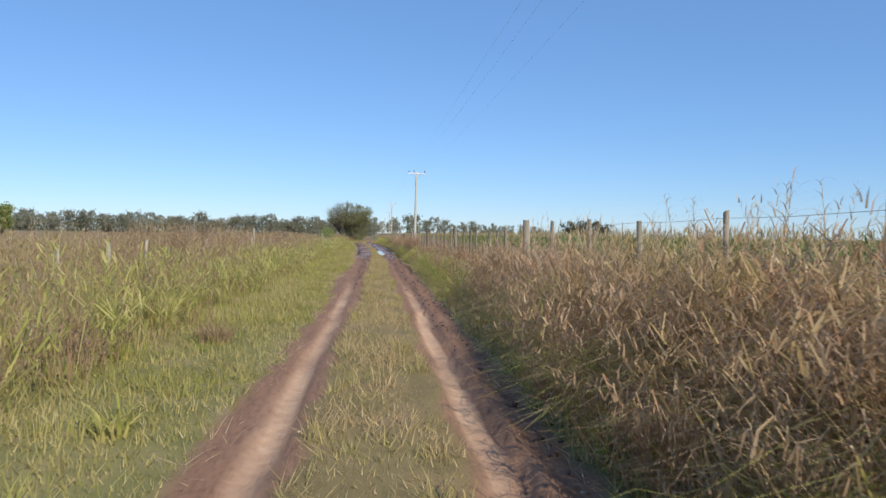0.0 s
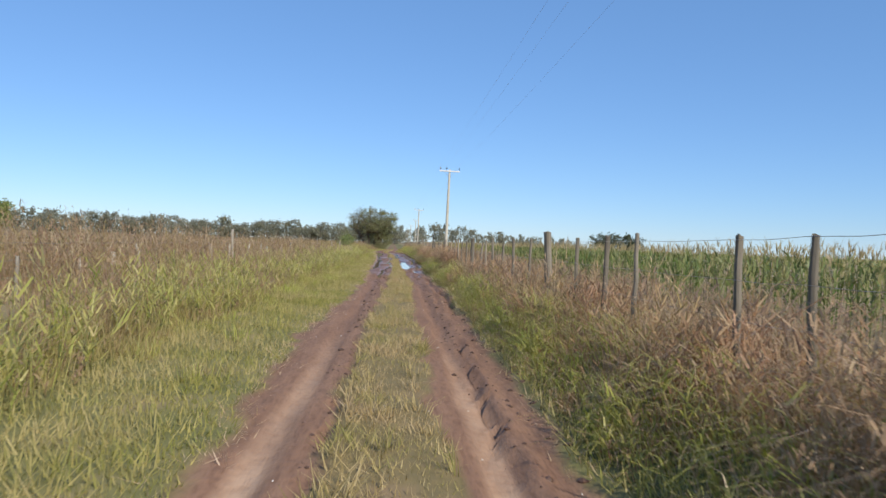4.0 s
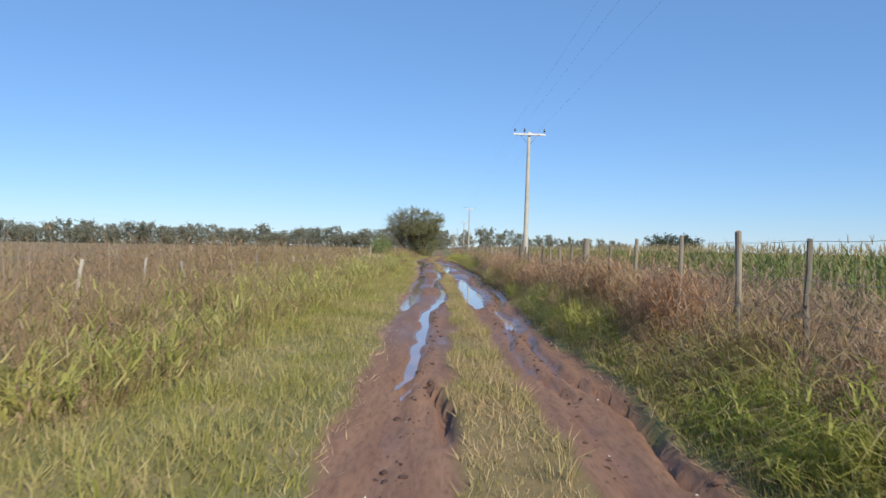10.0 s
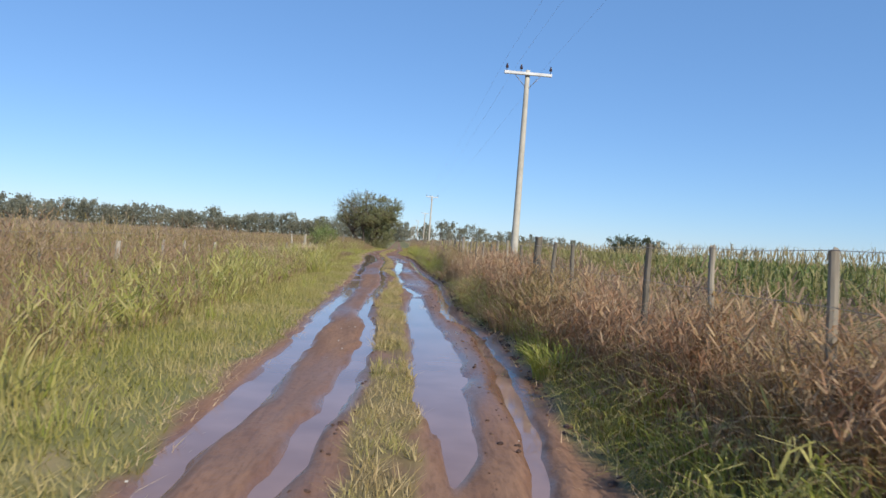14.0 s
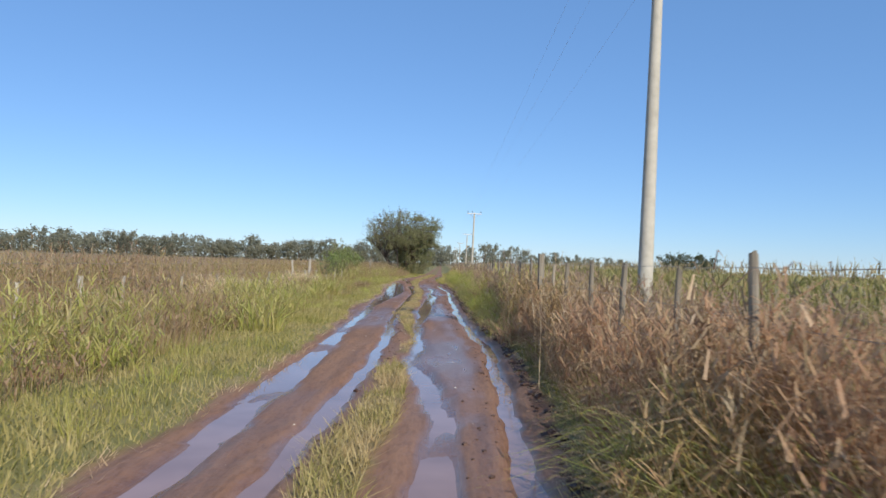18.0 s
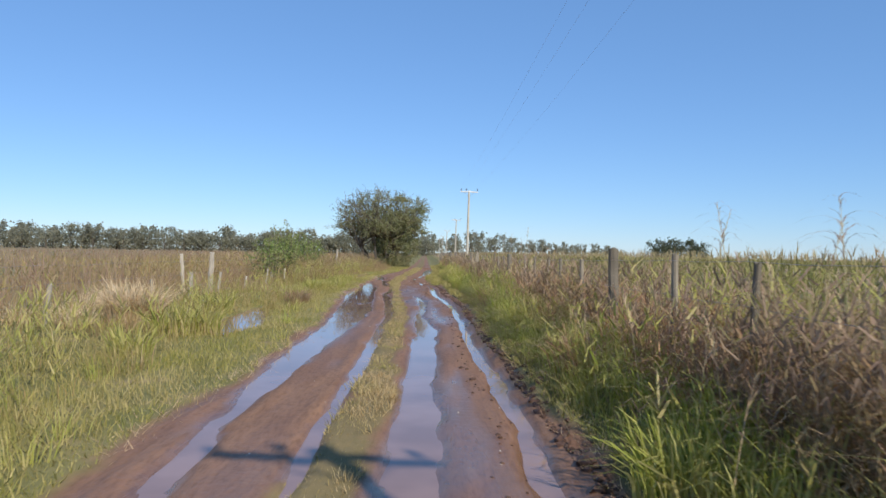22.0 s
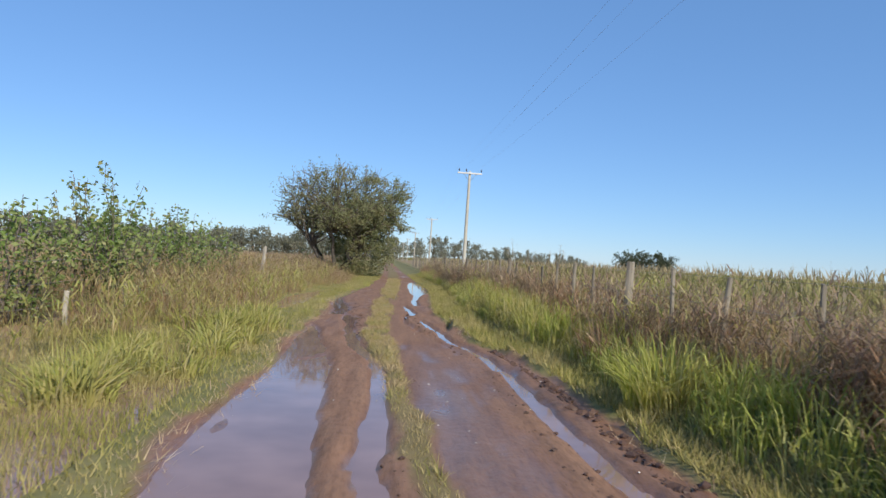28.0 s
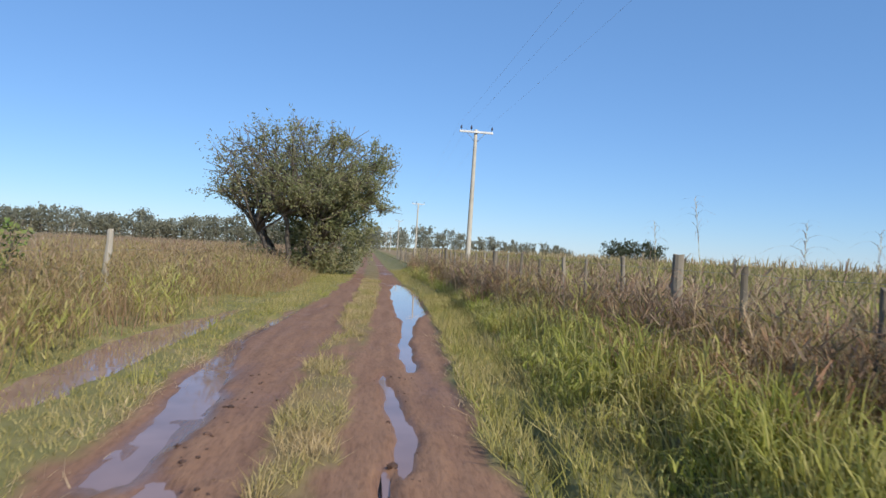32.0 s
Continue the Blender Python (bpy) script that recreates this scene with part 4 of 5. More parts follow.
lay("far_grass", "ragged olive grass standing in the pasture beyond the old fence", MEADOW, x, y, h * 0.9, w, az, lean, keep=olive)
n = 23000
y = U(0, 420, n)
x = -12 - 90 * U(0, 1, n) ** 2.2
lay("pasture_grass", "rough brown and straw-coloured pasture", WITHERED, x, y, U(0.5, 1.3, n) * (0.7 + 0.5 * fnoise(x * 0.1, y * 0.1, 55)), 0.03 - x * 0.0012, U(0, 6.28, n), U(0.1, 0.5, n))

# right bank: a dense body of dry leafy weeds and grass, bleached stems lying across it, green at its foot
HIGH_Y, HIGH = [0, 7.5, 10.5, 13, 40, 50, 62, 76, 84, 104, 112, 200], [1.5, 1.45, 1.15, 1.02, 1.04, 1.1, 1.22, 1.18, 1.1, 1.1, 1.25, 1.2]


def canopy(x, y, foot):
    """How tall growth stands across the bank: short at its foot, full towards the fence; a bulging mass on the first metres."""
    d = x - foot
    steep = np.maximum(1 - sstep(6, 13, y), 0.8 * sstep(56, 61, y) * (1 - sstep(72, 77, y)))
    steep = np.maximum(steep, 0.35 * sstep(83, 88, y) * (1 - sstep(100, 106, y)))
    return np.minimum(0.1 + 0.25 * steep + (0.72 + 0.5 * steep - 0.28 * sstep(103, 109, y)) * (d + 0.12 * vnoise(x * 2.1, y * 0.8, 68)), 1.0).clip(0.08)


def greenness(x, y, foot):
    """Where on the bank green growth takes over from dry."""
    d = x - foot
    slope = 1 - sstep(0.45 + 0.12 * sstep(80, 90, y), 0.75 + 0.15 * sstep(80, 90, y), (d + 0.22 * vnoise(x * 1.3, y * 0.35, 63)) / (2.95 - foot))
    return 0.8 * fnoise(x * 0.5, y * 0.25, 58) - 0.35 + 1.5 * (0.8 + 0.35 * sstep(78, 86, y)) * slope * (0.4 + 0.6 * sstep(15, 25, y)) * (1 - 0.75 * sstep(58, 64, y) * (1 - sstep(74, 86, y)))


x, y, k, az = clumps(11000, 6, 1.5, 3.3, -2, 150, 0.2, 0.8)
n = len(x)
foot = bank_edge(y)
up = canopy(x, y, foot)
az = np.where(U(0, 1, n) < 0.35, rng.normal(np.pi, 0.9, n), az)
leafy("bank_weeds", "dense tangled brown leafy weeds with drooping blades on the bank", STRAW, x, y, U(0.6, 0.98, n) * up * np.interp(y, HIGH_Y, HIGH) * (0.75 + 0.3 * k), az, U(0.05, 0.5, n), 9, (0.16, 0.42), (0.008, 0.019),
      keep=(x > foot + 0.2) & (greenness(x, y, foot) < 0.1 + k * 0.7), curl=2, droop=0.38)
x, y, k, az = clumps(76000, 50, 1.5, 3.4, -2, 170, 0.15, 0.8)
n = len(x)
foot = bank_edge(y)
up = canopy(x, y, foot)
lay("bank_grass", "brown dry grass in arching tufts among the weeds on the bank", STRAW, x, y, U(0.35, 0.95, n) * up * np.interp(y, HIGH_Y, HIGH) * (0.7 + 0.45 * k), U(0.011, 0.023, n), az, U(0.2, 1.0, n), segs=2, droop=0.3,
    keep=(x > foot + 0.15) & (greenness(x, y, foot) < 0.1 + k * 0.8))
x, y, k, az = clumps(7000, 12, 1.9, 3.6, -2, 150, 0.3)
n = len(x)
foot = bank_edge(y)
up = canopy(x, y, foot)
az = rng.normal(np.pi, 1.1, n)
lay("bank_stems", "bleached bent stems lying across the bank grass", STEM, x, y, U(0.6, 1.25, n) * up * np.interp(y, [0, 8, 14, 200], [1.5, 1.4, 1.2, 1.15]), U(0.006, 0.011, n), az, U(0.5, 1.2, n), segs=4, droop=0.3,
    keep=(x > foot + 0.4) & (k < 0.95 - 0.5 * sstep(75, 95, y)) & (x + np.cos(az) * 1.5 > foot + 0.25))
x, y, k, az = clumps(26000, 14, 1.6, 3.4, -2, 96, 0.22)
n = len(x)
foot = bank_edge(y)
lay("bank_straw", "sunlit straw tangled over the brown weeds of the bank", STEM, x, y, U(0.45, 1.0, n) * 1.15 * canopy(x, y, foot) * (0.85 + 0.35 * k), U(0.006, 0.013, n), az, U(0.2, 1.1, n), segs=4, droop=0.35,
    keep=(x > foot + 0.25) & ((y < 17) | (greenness(x, y, foot) < 0.25)))
x, y, k, az = clumps(2600, 7, 1.5, 3.3, -1, 16, 0.22, 0.8)
n = len(x)
foot = bank_edge(y)
leafy("bank_husks", "bleached drooping leaves hanging from the withered weeds of the bank", HUSK, x, y, U(0.6, 1.05, n) * 1.25 * canopy(x, y, foot) * (0.75 + 0.35 * k), rng.normal(np.pi, 1.2, n), U(0.1, 0.7, n), 9, (0.14, 0.36), (0.007, 0.017),
      keep=x > foot + 0.15, curl=3, droop=0.45, low=0.3)
# reedy green grass with broad arching blades on the slope
x, y, k, az = clumps(15000, 9, 1.7, 3.2, 4, 155, 0.22)
n = len(x)
foot = bank_edge(y)
tall_ = canopy(x, y, foot)
leafy("bank_reeds", "lush green reedy grass with broad arching blades on the bank", LUSH, x, y, U(0.7, 1.15, n) * tall_ * (0.8 + 0.4 * k), az, U(0.1, 0.8, n), 7, (0.25, 0.55), (0.01, 0.023), category="grass", curl=3, droop=0.35,
      keep=(greenness(x, y, foot) > k * 0.9 - 0.15) & (x > foot + 0.25 + 0.2 * sstep(76, 84, y)))
x, y, k, az = clumps(70000, 40, 1.5, 3.2, -2, 165, 0.14)
n = len(x)
foot = bank_edge(y)
tall_ = canopy(x, y, foot)
lay("bank_green_grass", "lush green grass growing through the bank", LUSH, x, y, U(0.5, 1.15, n) * tall_ * (0.7 + 0.5 * k), U(0.011, 0.024, n), az, U(0.2, 1.1, n), segs=2, droop=0.28,
    keep=(greenness(x, y, foot) > k * 1.0 - 0.35) & (x > foot + 0.15 + 0.22 * sstep(76, 84, y)))
x, y, k, az = clumps(46000, 30, 2.92, 3.85, 2, 170, 0.13)
n = len(x)
lay("fence_weeds", "reddish-brown weeds grown up along the timber posts", RUSSET, x, y, U(0.6, 1.0, n) * (0.75 + 0.4 * k) * np.interp(y, [0, 8, 12, 42, 50, 200], [1.45, 1.4, 1.0, 1.0, 1.1, 1.18]), U(0.01, 0.022, n), az, U(0.1, 0.8, n), segs=2, droop=0.22, keep=fnoise(x * 0.3, y * 0.15, 60) + 0.6 > k - 0.2)
x, y, k, az = clumps(10400, 9, 2.95, 5.2, 9, 165, 0.22)
n = len(x)
leafy("fence_row_thicket", "dense mauve-brown weeds swallowing the wire fence", WITHERED, x, y, U(0.75, 1.15, n) * (0.72 + 0.36 * k) * (0.86 + 0.14 * sstep(40, 46, y) + 0.2 * sstep(74, 82, y)), az, U(0.05, 0.35, n), 7, (0.14, 0.36), (0.011, 0.026), curl=2, droop=0.3)
x, y, k, az = clumps(6800, 9, 2.6, 3.2, 44, 152, 0.15)
n = len(x)
front = 2.72 - 0.15 * sstep(55, 59, y) + 0.26 * sstep(76, 82, y) + 0.1 * vnoise(y * 0.6, 0 * y, 78)
h, az, lean = U(0.75, 1.08, n) * (0.78 + 0.34 * k) * (0.75 + 0.3 * sstep(0.0, 0.3, x - front)), rng.normal(np.pi, 1.3, n), U(0.05, 0.45, n)
for name_, label_, mat_, pick in (("bank_thicket", "dense brown withered weeds standing before the timber posts", STRAW, (y < 79) | (k < 0.3)), ("post_row_weeds", "dense mauve-brown weeds standing before the timber posts", WITHERED, (y >= 79) & (k >= 0.3))):
    leafy(name_, label_, mat_, x, y, h, az, lean, 12, (0.14, 0.36), (0.009, 0.021), curl=2, droop=0.4, keep=(x > front) & pick)
x, y, k, az = clumps(1500, 8, 2.35, 3.3, 0.5, 9, 0.2)
n = len(x)
leafy("bank_mass", "towering tangle of withered brown weeds overhanging the track's edge", STRAW, x, y, U(0.9, 1.35, n) * (0.7 + 0.35 * k) * (0.5 + 0.5 * sstep(2.3, 3.0, x)) * (1 - 0.25 * sstep(6, 9, y)), rng.normal(np.pi, 1.2, n), U(0.1, 0.55, n), 12, (0.16, 0.42), (0.008, 0.02), curl=2, droop=0.45)
# arching sunlit straw and olive grass over the lower slope
x, y, k, az = clumps(37000, 26, 1.6, 2.95, 0, 104, 0.16)
n = len(x)
foot = bank_edge(y)
h, w, az, lean = U(0.4, 0.85, n) * (0.45 + canopy(x, y, foot)) * (0.75 + 0.4 * k), U(0.007, 0.015, n), rng.normal(np.pi, 1.2, n), U(0.5, 1.3, n)
for name_, label_, mat_, pick in (("slope_straw", "sunlit straw arching over the slope of the bank", HUSK, k < 0.5 - 0.15 * sstep(78, 84, y)), ("slope_grass", "yellow-green grass arching over the slope of the bank", LUSH, k >= 0.5 - 0.15 * sstep(78, 84, y))):
    lay(name_, label_, mat_, x, y, h, w, az, lean, segs=3, droop=0.3, keep=(x > foot + 0.2) & pick)
x, y, k, az = clumps(3200, 9, 3.0, 5.4, 78, 165, 0.22)
n = len(x)
leafy("fence_row_reeds", "yellow-green reedy grass standing among the brown weeds by the fence", REED, x, y, U(0.8, 1.2, n) * (0.7 + 0.4 * k), az, U(0.05, 0.4, n), 7, (0.2, 0.45), (0.013, 0.028), curl=2, droop=0.25)
n = 30000
y, x = U(-2, 200, n), U(3.5, 7.6, n)
low = 0.8 + 0.65 * sstep(42, 54, y)
h, w, az, lean = U(0.4, 0.95, n) * low * (0.85 + 0.4 * fnoise(x * 0.5, y * 0.25, 57)), U(0.01, 0.026, n), U(0, 6.28, n), U(0.1, 0.7, n)
brown = (y > 74) & (fnoise(x * 0.5, y * 0.2, 77) > -0.12)
lay("headland_grass", "low straw-coloured grass on the headland by the corn", MEADOW, x, y, h, w, az, lean, keep=~brown)
lay("headland_weeds", "waist-high mauve-brown weeds on the headland by the corn", WITHERED, x, y, h, w * 1.4, az, lean, keep=brown)


x, y, k, az = clumps(13000, 26, 1.95, 2.95, 82, 128, 0.13)
n = len(x)
foot = bank_edge(y)
lay("bank_sedge", "vivid yellow-green upright reedy grass on the bank", LUSH, x, y, U(0.55, 0.95, n) * (0.75 + 0.35 * k) * (0.5 + 0.5 * sstep(0.1, 0.7, x - foot)), U(0.014, 0.026, n), az, U(0.05, 0.5, n), segs=3, droop=0.2, keep=(x > foot + 0.3) & (x > 1.95 * (y > 108)) & (k > 0.3 + 0.5 * sstep(122, 126, y) + 0.4 * sstep(101, 104, y) * (1 - sstep(106, 112, y))))

# tall flowering stalks that stand up against the sky
def seed_stalks(name, label, x, y, h):
    n = len(x)
    z = land(x, y)
    az, ln = U(0, 6.28, n), U(0.05, 0.3, n)
    vs, ts, al, off = [], [], [], 0
    v, t, a_ = blades(x, y, z, h, np.full(n, 0.011), az, ln, 3)
    vs.append(v), ts.append(t), al.append(a_)
    off += len(v)
    for j in range(14):
        s = 0.68 + 0.32 * j / 13
        px, py = x + np.cos(az) * h * ln * s ** 1.8, y + np.sin(az) * h * ln * s ** 1.8
        pz = z + h * (s - 0.42 * ln * s ** 2.4)
        v, t, a_ = blades(px, py, pz, U(0.07, 0.2, n) * (1.25 - 0.8 * (s - 0.68) / 0.32), U(0.006, 0.013, n), U(0, 6.28, n), U(0.3, 1.0, n), 2)
        vs.append(v), ts.append(t + off), al.append(a_)
        off += len(v)
    return tagged(new(name, tri_mesh(name, np.vstack(vs), np.vstack(ts), STEM, np.concatenate(al))), label, "grass", kind="stuff")


sy = np.concatenate([U(0.5, 12, 170), U(13, 24, 24), U(60, 80, 90), U(80, 100, 60), U(100, 130, 60), U(130, 180, 60)])
seed_stalks("bank_seed_stalks", "tall dry seed heads standing above the bank", U(2.3, 4.0, len(sy)), sy, U(1.1, 1.65, len(sy)) * np.interp(sy, [0, 12, 16, 200], [1.0, 0.96, 0.8, 0.8]))
sy = np.concatenate([U(18, 45, 120), U(50, 80, 70), U(110, 170, 60)])
seed_stalks("meadow_seed_stalks", "tall dry seed heads standing in the weeds", U(-10, -5.2, len(sy)), sy, U(1.3, 1.9, len(sy)))


def seed_panicle(x, y, top):
    """One tall grass: a thin culm, arching leaves and an open head of drooping side branches."""
    z0 = float(land(np.array([x]), np.array([y]))[0])
    h = top - z0
    plant_ = tagged(new("tall_grass"), "tall grass with an open purplish-brown seed head standing by the fence", "grass", "tall seed heads by the fence")
    plant_.location = (x, y, z0 - 0.02)
    ln, az0 = U(0.02, 0.14), U(0, 6.28)
    s_ = np.linspace(0, 1, 8)
    culm = np.stack([h * ln * s_ ** 2 * math.cos(az0), h * ln * s_ ** 2 * math.sin(az0), h * s_], 1)
    v, t = tube(culm, np.linspace(0.005, 0.0016, 8), 5)
    part("culm", tri_mesh("culm", v, t, CULM, smooth=True), plant_)
    px, ws, hs, az_, le = [], [], [], [], []
    for j in range(13):
        f = 1 - 0.24 * (j / 12)
        px.append([np.interp(f, s_, culm[:, i]) for i in range(3)])
        az_.append(j * 2.4 + U(-0.5, 0.5))
        hs.append(0.09 + 0.25 * (j / 12) ** 0.7 * U(0.6, 1.0))
        ws.append(U(0.005, 0.009))
        le.append(U(0.8, 1.5))
    px = np.array(px)
    v, t, al = blades(px[:, 0], px[:, 1], px[:, 2], np.array(hs), np.array(ws), np.array(az_), np.array(le), 4, 0.5)
    part("seed_head", tri_mesh("seed_head", v, t, SEED, al), plant_, "open purplish-brown seed head")
    m = 6
    f = U(0.1, 0.55, m)
    v, t, al = blades(np.interp(f, s_, culm[:, 0]), np.interp(f, s_, culm[:, 1]), np.interp(f, s_, culm[:, 2]), U(0.4, 0.7, m), U(0.014, 0.022, m), U(0, 6.28, m), U(0.5, 1.2, m), 4, 0.3)
    part("blade", tri_mesh("blade", v, t, REED, al), plant_)


for px_, py_, pt_ in ((3.2, 78.2, 1.85), (3.3, 75.6, 1.8), (3.2, 85.8, 1.98), (3.25, 85.3, 2.02), (3.2, 83.6, 1.96), (3.3, 84.2, 1.84), (3.2, 97.4, 2.26), (3.2, 102.5, 2.03), (3.2, 96.1, 1.82), (3.3, 95.6, 1.8), (3.2, 100.3, 2.18), (3.1, 97.1, 1.98),
                      (3.2, 121.3, 1.98), (3.2, 116.9, 1.9), (3.2, 118.9, 1.92), (3.2, 117.7, 2.02), (3.2, 124.2, 2.1), (3.2, 123.0, 2.28), (3.2, 120.5, 1.88), (3.2, 62.8, 1.72), (3.25, 61.4, 1.68), (3.15, 4.6, 1.98), (3.2, 5.3, 2.0), (3.1, 6.6, 1.95), (3.25, 7.2, 2.0), (3.1, 3.6, 1.95)):
    seed_panicle(px_, py_, pt_)


# ---- corn field ----
def corn(n_rows, y0, y1, gap, x0, spread, tall):
    vs, ts, al, off = [], [], [], 0
    tv, tt, ta, toff = [], [], [], 0
    for k in range(n_rows):
        m = int((y1 - y0) / gap)
        y = y0 + (np.arange(m) + rng.uniform(-0.3, 0.3, m)) * gap
        x = x0 + k * spread + rng.normal(0, 0.06, m)
        hgt = rng.uniform(1.3, 1.55, m) * tall * (0.96 + 0.08 * fnoise(x * 0.2, y * 0.1, 61))
        zb = land(x, y)
        v, t, a_ = blades(x, y, zb, hgt, np.full(m, 0.035), rng.uniform(0, 6.28, m), np.full(m, 0.04), 2)
        vs.append(v), ts.append(t + off), al.append(a_)
        off += len(v)
        for j in range(8):
            z = zb + hgt * (0.2 + 0.085 * j)
            v, t, a_ = blades(x, y, z, rng.uniform(0.3, 0.55, m) * (1 - 0.04 * j), rng.uniform(0.03, 0.055, m), rng.uniform(0, 6.28, m), rng.uniform(0.4, 1.0, m), 3, 0.2)
            vs.append(v), ts.append(t + off), al.append(a_)
            off += len(v)
        for j in range(3):
            v, t, a_ = blades(x, y, zb + hgt * 0.95, rng.uniform(0.16, 0.3, m), np.full(m, 0.02), rng.uniform(0, 6.28, m), rng.uniform(0.1, 0.7, m), 2)
            tv.append(v), tt.append(t + toff), ta.append(a_)
            toff += len(v)
    return (np.vstack(vs), np.vstack(ts), np.concatenate(al)), (np.vstack(tv), np.vstack(tt), np.concatenate(ta))


rows, tops = corn(7, -4, 72, 0.3, 7.6, 0.72, 1.05)
tagged(new("corn_rows", tri_mesh("corn_rows", rows[0], rows[1], CORN, rows[2])), "green corn standing in rows behind the fence", "corn", kind="stuff")
tagged(new("corn_tassels", tri_mesh("corn_tassels", tops[0], tops[1], TASSEL, tops[2])), "straw-coloured tassels on the corn", "corn", kind="stuff")
rows, tops = corn(5, 60, 240, 0.42, 7.4, 0.75, 1.02)
tagged(new("ripe_corn_rows", tri_mesh("ripe_corn_rows", rows[0], rows[1], CORN_DRY, rows[2])), "yellowing ripe corn standing in rows behind the fence", "corn", kind="stuff")
tagged(new("corn_tassels", tri_mesh("corn_tassels", tops[0], tops[1], TASSEL, tops[2])), "straw-coloured tassels on the corn", "corn", kind="stuff")
n = 31000
d = 11 + 420 * rng.uniform(0, 1, n) ** 2.2
x, y = d, rng.uniform(-5, 700, n)
v, t, al = blades(x, y, np.full(n, 0.7) + 0.06 * fnoise(x * 0.05, y * 0.05, 62), rng.uniform(0.85, 1.3, n), 0.08 + d * 0.0018 + y * 0.0003, rng.uniform(0, 6.28, n), rng.uniform(0.2, 0.8, n), 2)
tagged(new("corn_field", tri_mesh("corn_field", v, t, CORN_DRY, al)), "wide field of corn reaching to the horizon", "corn", kind="stuff")
n = 16000
d = 12 + 300 * rng.uniform(0, 1, n) ** 2.0
x, y = d, rng.uniform(-5, 500, n)
v, t, al = blades(x, y, np.full(n, 1.6), rng.uniform(0.25, 0.4, n), 0.03 + d * 0.0015, rng.uniform(0, 6.28, n), rng.uniform(0.1, 0.5, n), 2)
tagged(new("corn_field_tassels", tri_mesh("corn_field_tassels", v, t, TASSEL, al)), "straw-coloured tassels over the far corn", "corn", kind="stuff")


# ---- fences ----
def post_mesh(name, h, r, seed, rough_top=0.03, mat=POST):
    g = np.random.default_rng(seed)
    k = 7
    zs = np.linspace(-0.15, h, k)
    pts = np.stack([0.006 * g.normal(size=k), 0.006 * g.normal(size=k), zs], 1)
    v, t = tube(pts, r * (np.linspace(1.08, 0.92, k) + 0.04 * g.normal(size=k)), 9)
    a = np.arctan2(v[:, 1], v[:, 0])
    v[:, :2] *= (1 + 0.07 * np.sin(a * 3 + seed) + 0.03 * g.normal(size=len(v)))[:, None]
    v[v[:, 2] > h - 0.01, 2] += 0.25 * rough_top * np.sin(a[v[:, 2] > h - 0.01] * 2 + seed) + 0.008 * g.normal(size=int((v[:, 2] > h - 0.01).sum()))
    return tri_mesh(name, v, t, mat, smooth=False)


thick = [post_mesh("post", 1.5, 0.066, s) for s in (1, 2, 3)]
thin = [post_mesh("post", 1.45, rad, s) for s, rad in ((4, 0.027), (5, 0.033), (6, 0.029), (7, 0.036))]
pale_posts = [post_mesh("post", 1.45, rad, s, 0.03, POST_PALE) for s, rad in ((8, 0.04), (9, 0.045), (10, 0.065), (11, 0.035))]
right_fence = tagged(new("wire_fence"), "wire fence of weathered round timber posts along the cornfield", "fence")
right_fence.location = (3.05, 0, 0)
STOUT = [-7, 3.9, 13.65, 24.5, 37.3, 49.9, 61.6, 75.9, 88.2, 99.3, 112.4, 123.4, 134.5, 146, 157, 168, 179, 190, 201]
SEEN = [5.9, 7.95, 9.75, 11.7, 15.7, 17.8, 20.2, 22.8, 26.6, 28.4, 30.3, 31.9, 33.4, 35.0, 39.4, 41.2, 42.5, 44.3, 46.2, 47.9, 51.6, 52.8, 54.4, 55.9, 57.4, 58.9, 60.3, 63.5, 65.2, 66.8, 68.4, 70.1, 71.5, 73.3, 74.7, 77.7, 79.3, 81.0, 82.8, 84.5, 86.1, 90.1, 91.9, 93.5, 95.0, 96.3, 97.7, 107.4, 109.3, 110.6, 114.3, 120.2, 121.9, 126.6, 127.9]
tops_r = []
for a_, b_ in zip(STOUT[:-1], STOUT[1:]):
    m = max(2, round((b_ - a_) / 1.6))
    for i in range(m):
        py = a_ + (b_ - a_) * i / m + (random.uniform(-0.12, 0.12) if i else 0)
        py = min(SEEN, key=lambda s_: abs(s_ - py)) if i and min(abs(s_ - py) for s_ in SEEN) < 0.95 else py
        if i and tops_r and py - tops_r[-1][1] < 0.8:
            continue
        ob = part("post", thick[len(tops_r) % 3] if i == 0 else thin[(len(tops_r) * 3) % 4], right_fence)
        fx = 0.02 * math.sin(py * 0.21)
        top = np.interp(py, [0, 14, 18, 45, 66, 85, 97, 110, 200], [1.85, 1.8, 1.73, 1.7, 1.61, 1.66, 1.55, 1.63, 1.64])
        ob.location = (fx, py, top - 1.47 + (random.uniform(-0.02, 0.05) if i == 0 else random.uniform(-0.12, 0.02)))
        ob.rotation_euler = (random.gauss(0, 0.022), random.gauss(0, 0.016), random.uniform(0, 6))
        tops_r.append((fx, py, top - 1.47))
for hz in (1.36, 1.05, 0.75, 0.45):
    pts = []
    for (x0, y0, z0), (x1, y1, z1) in zip(tops_r[:-1], tops_r[1:]):
        pts += [(x0 - 0.07, y0, z0 + hz), ((x0 + x1) / 2 - 0.07, (y0 + y1) / 2, (z0 + z1) / 2 + hz - 0.012)]
    v, t = tube(np.array(pts), np.full(len(pts), 0.002), 4)
    part("wire", tri_mesh("wire", v, t, WIRE, smooth=True), right_fence, "thin galvanised wire")

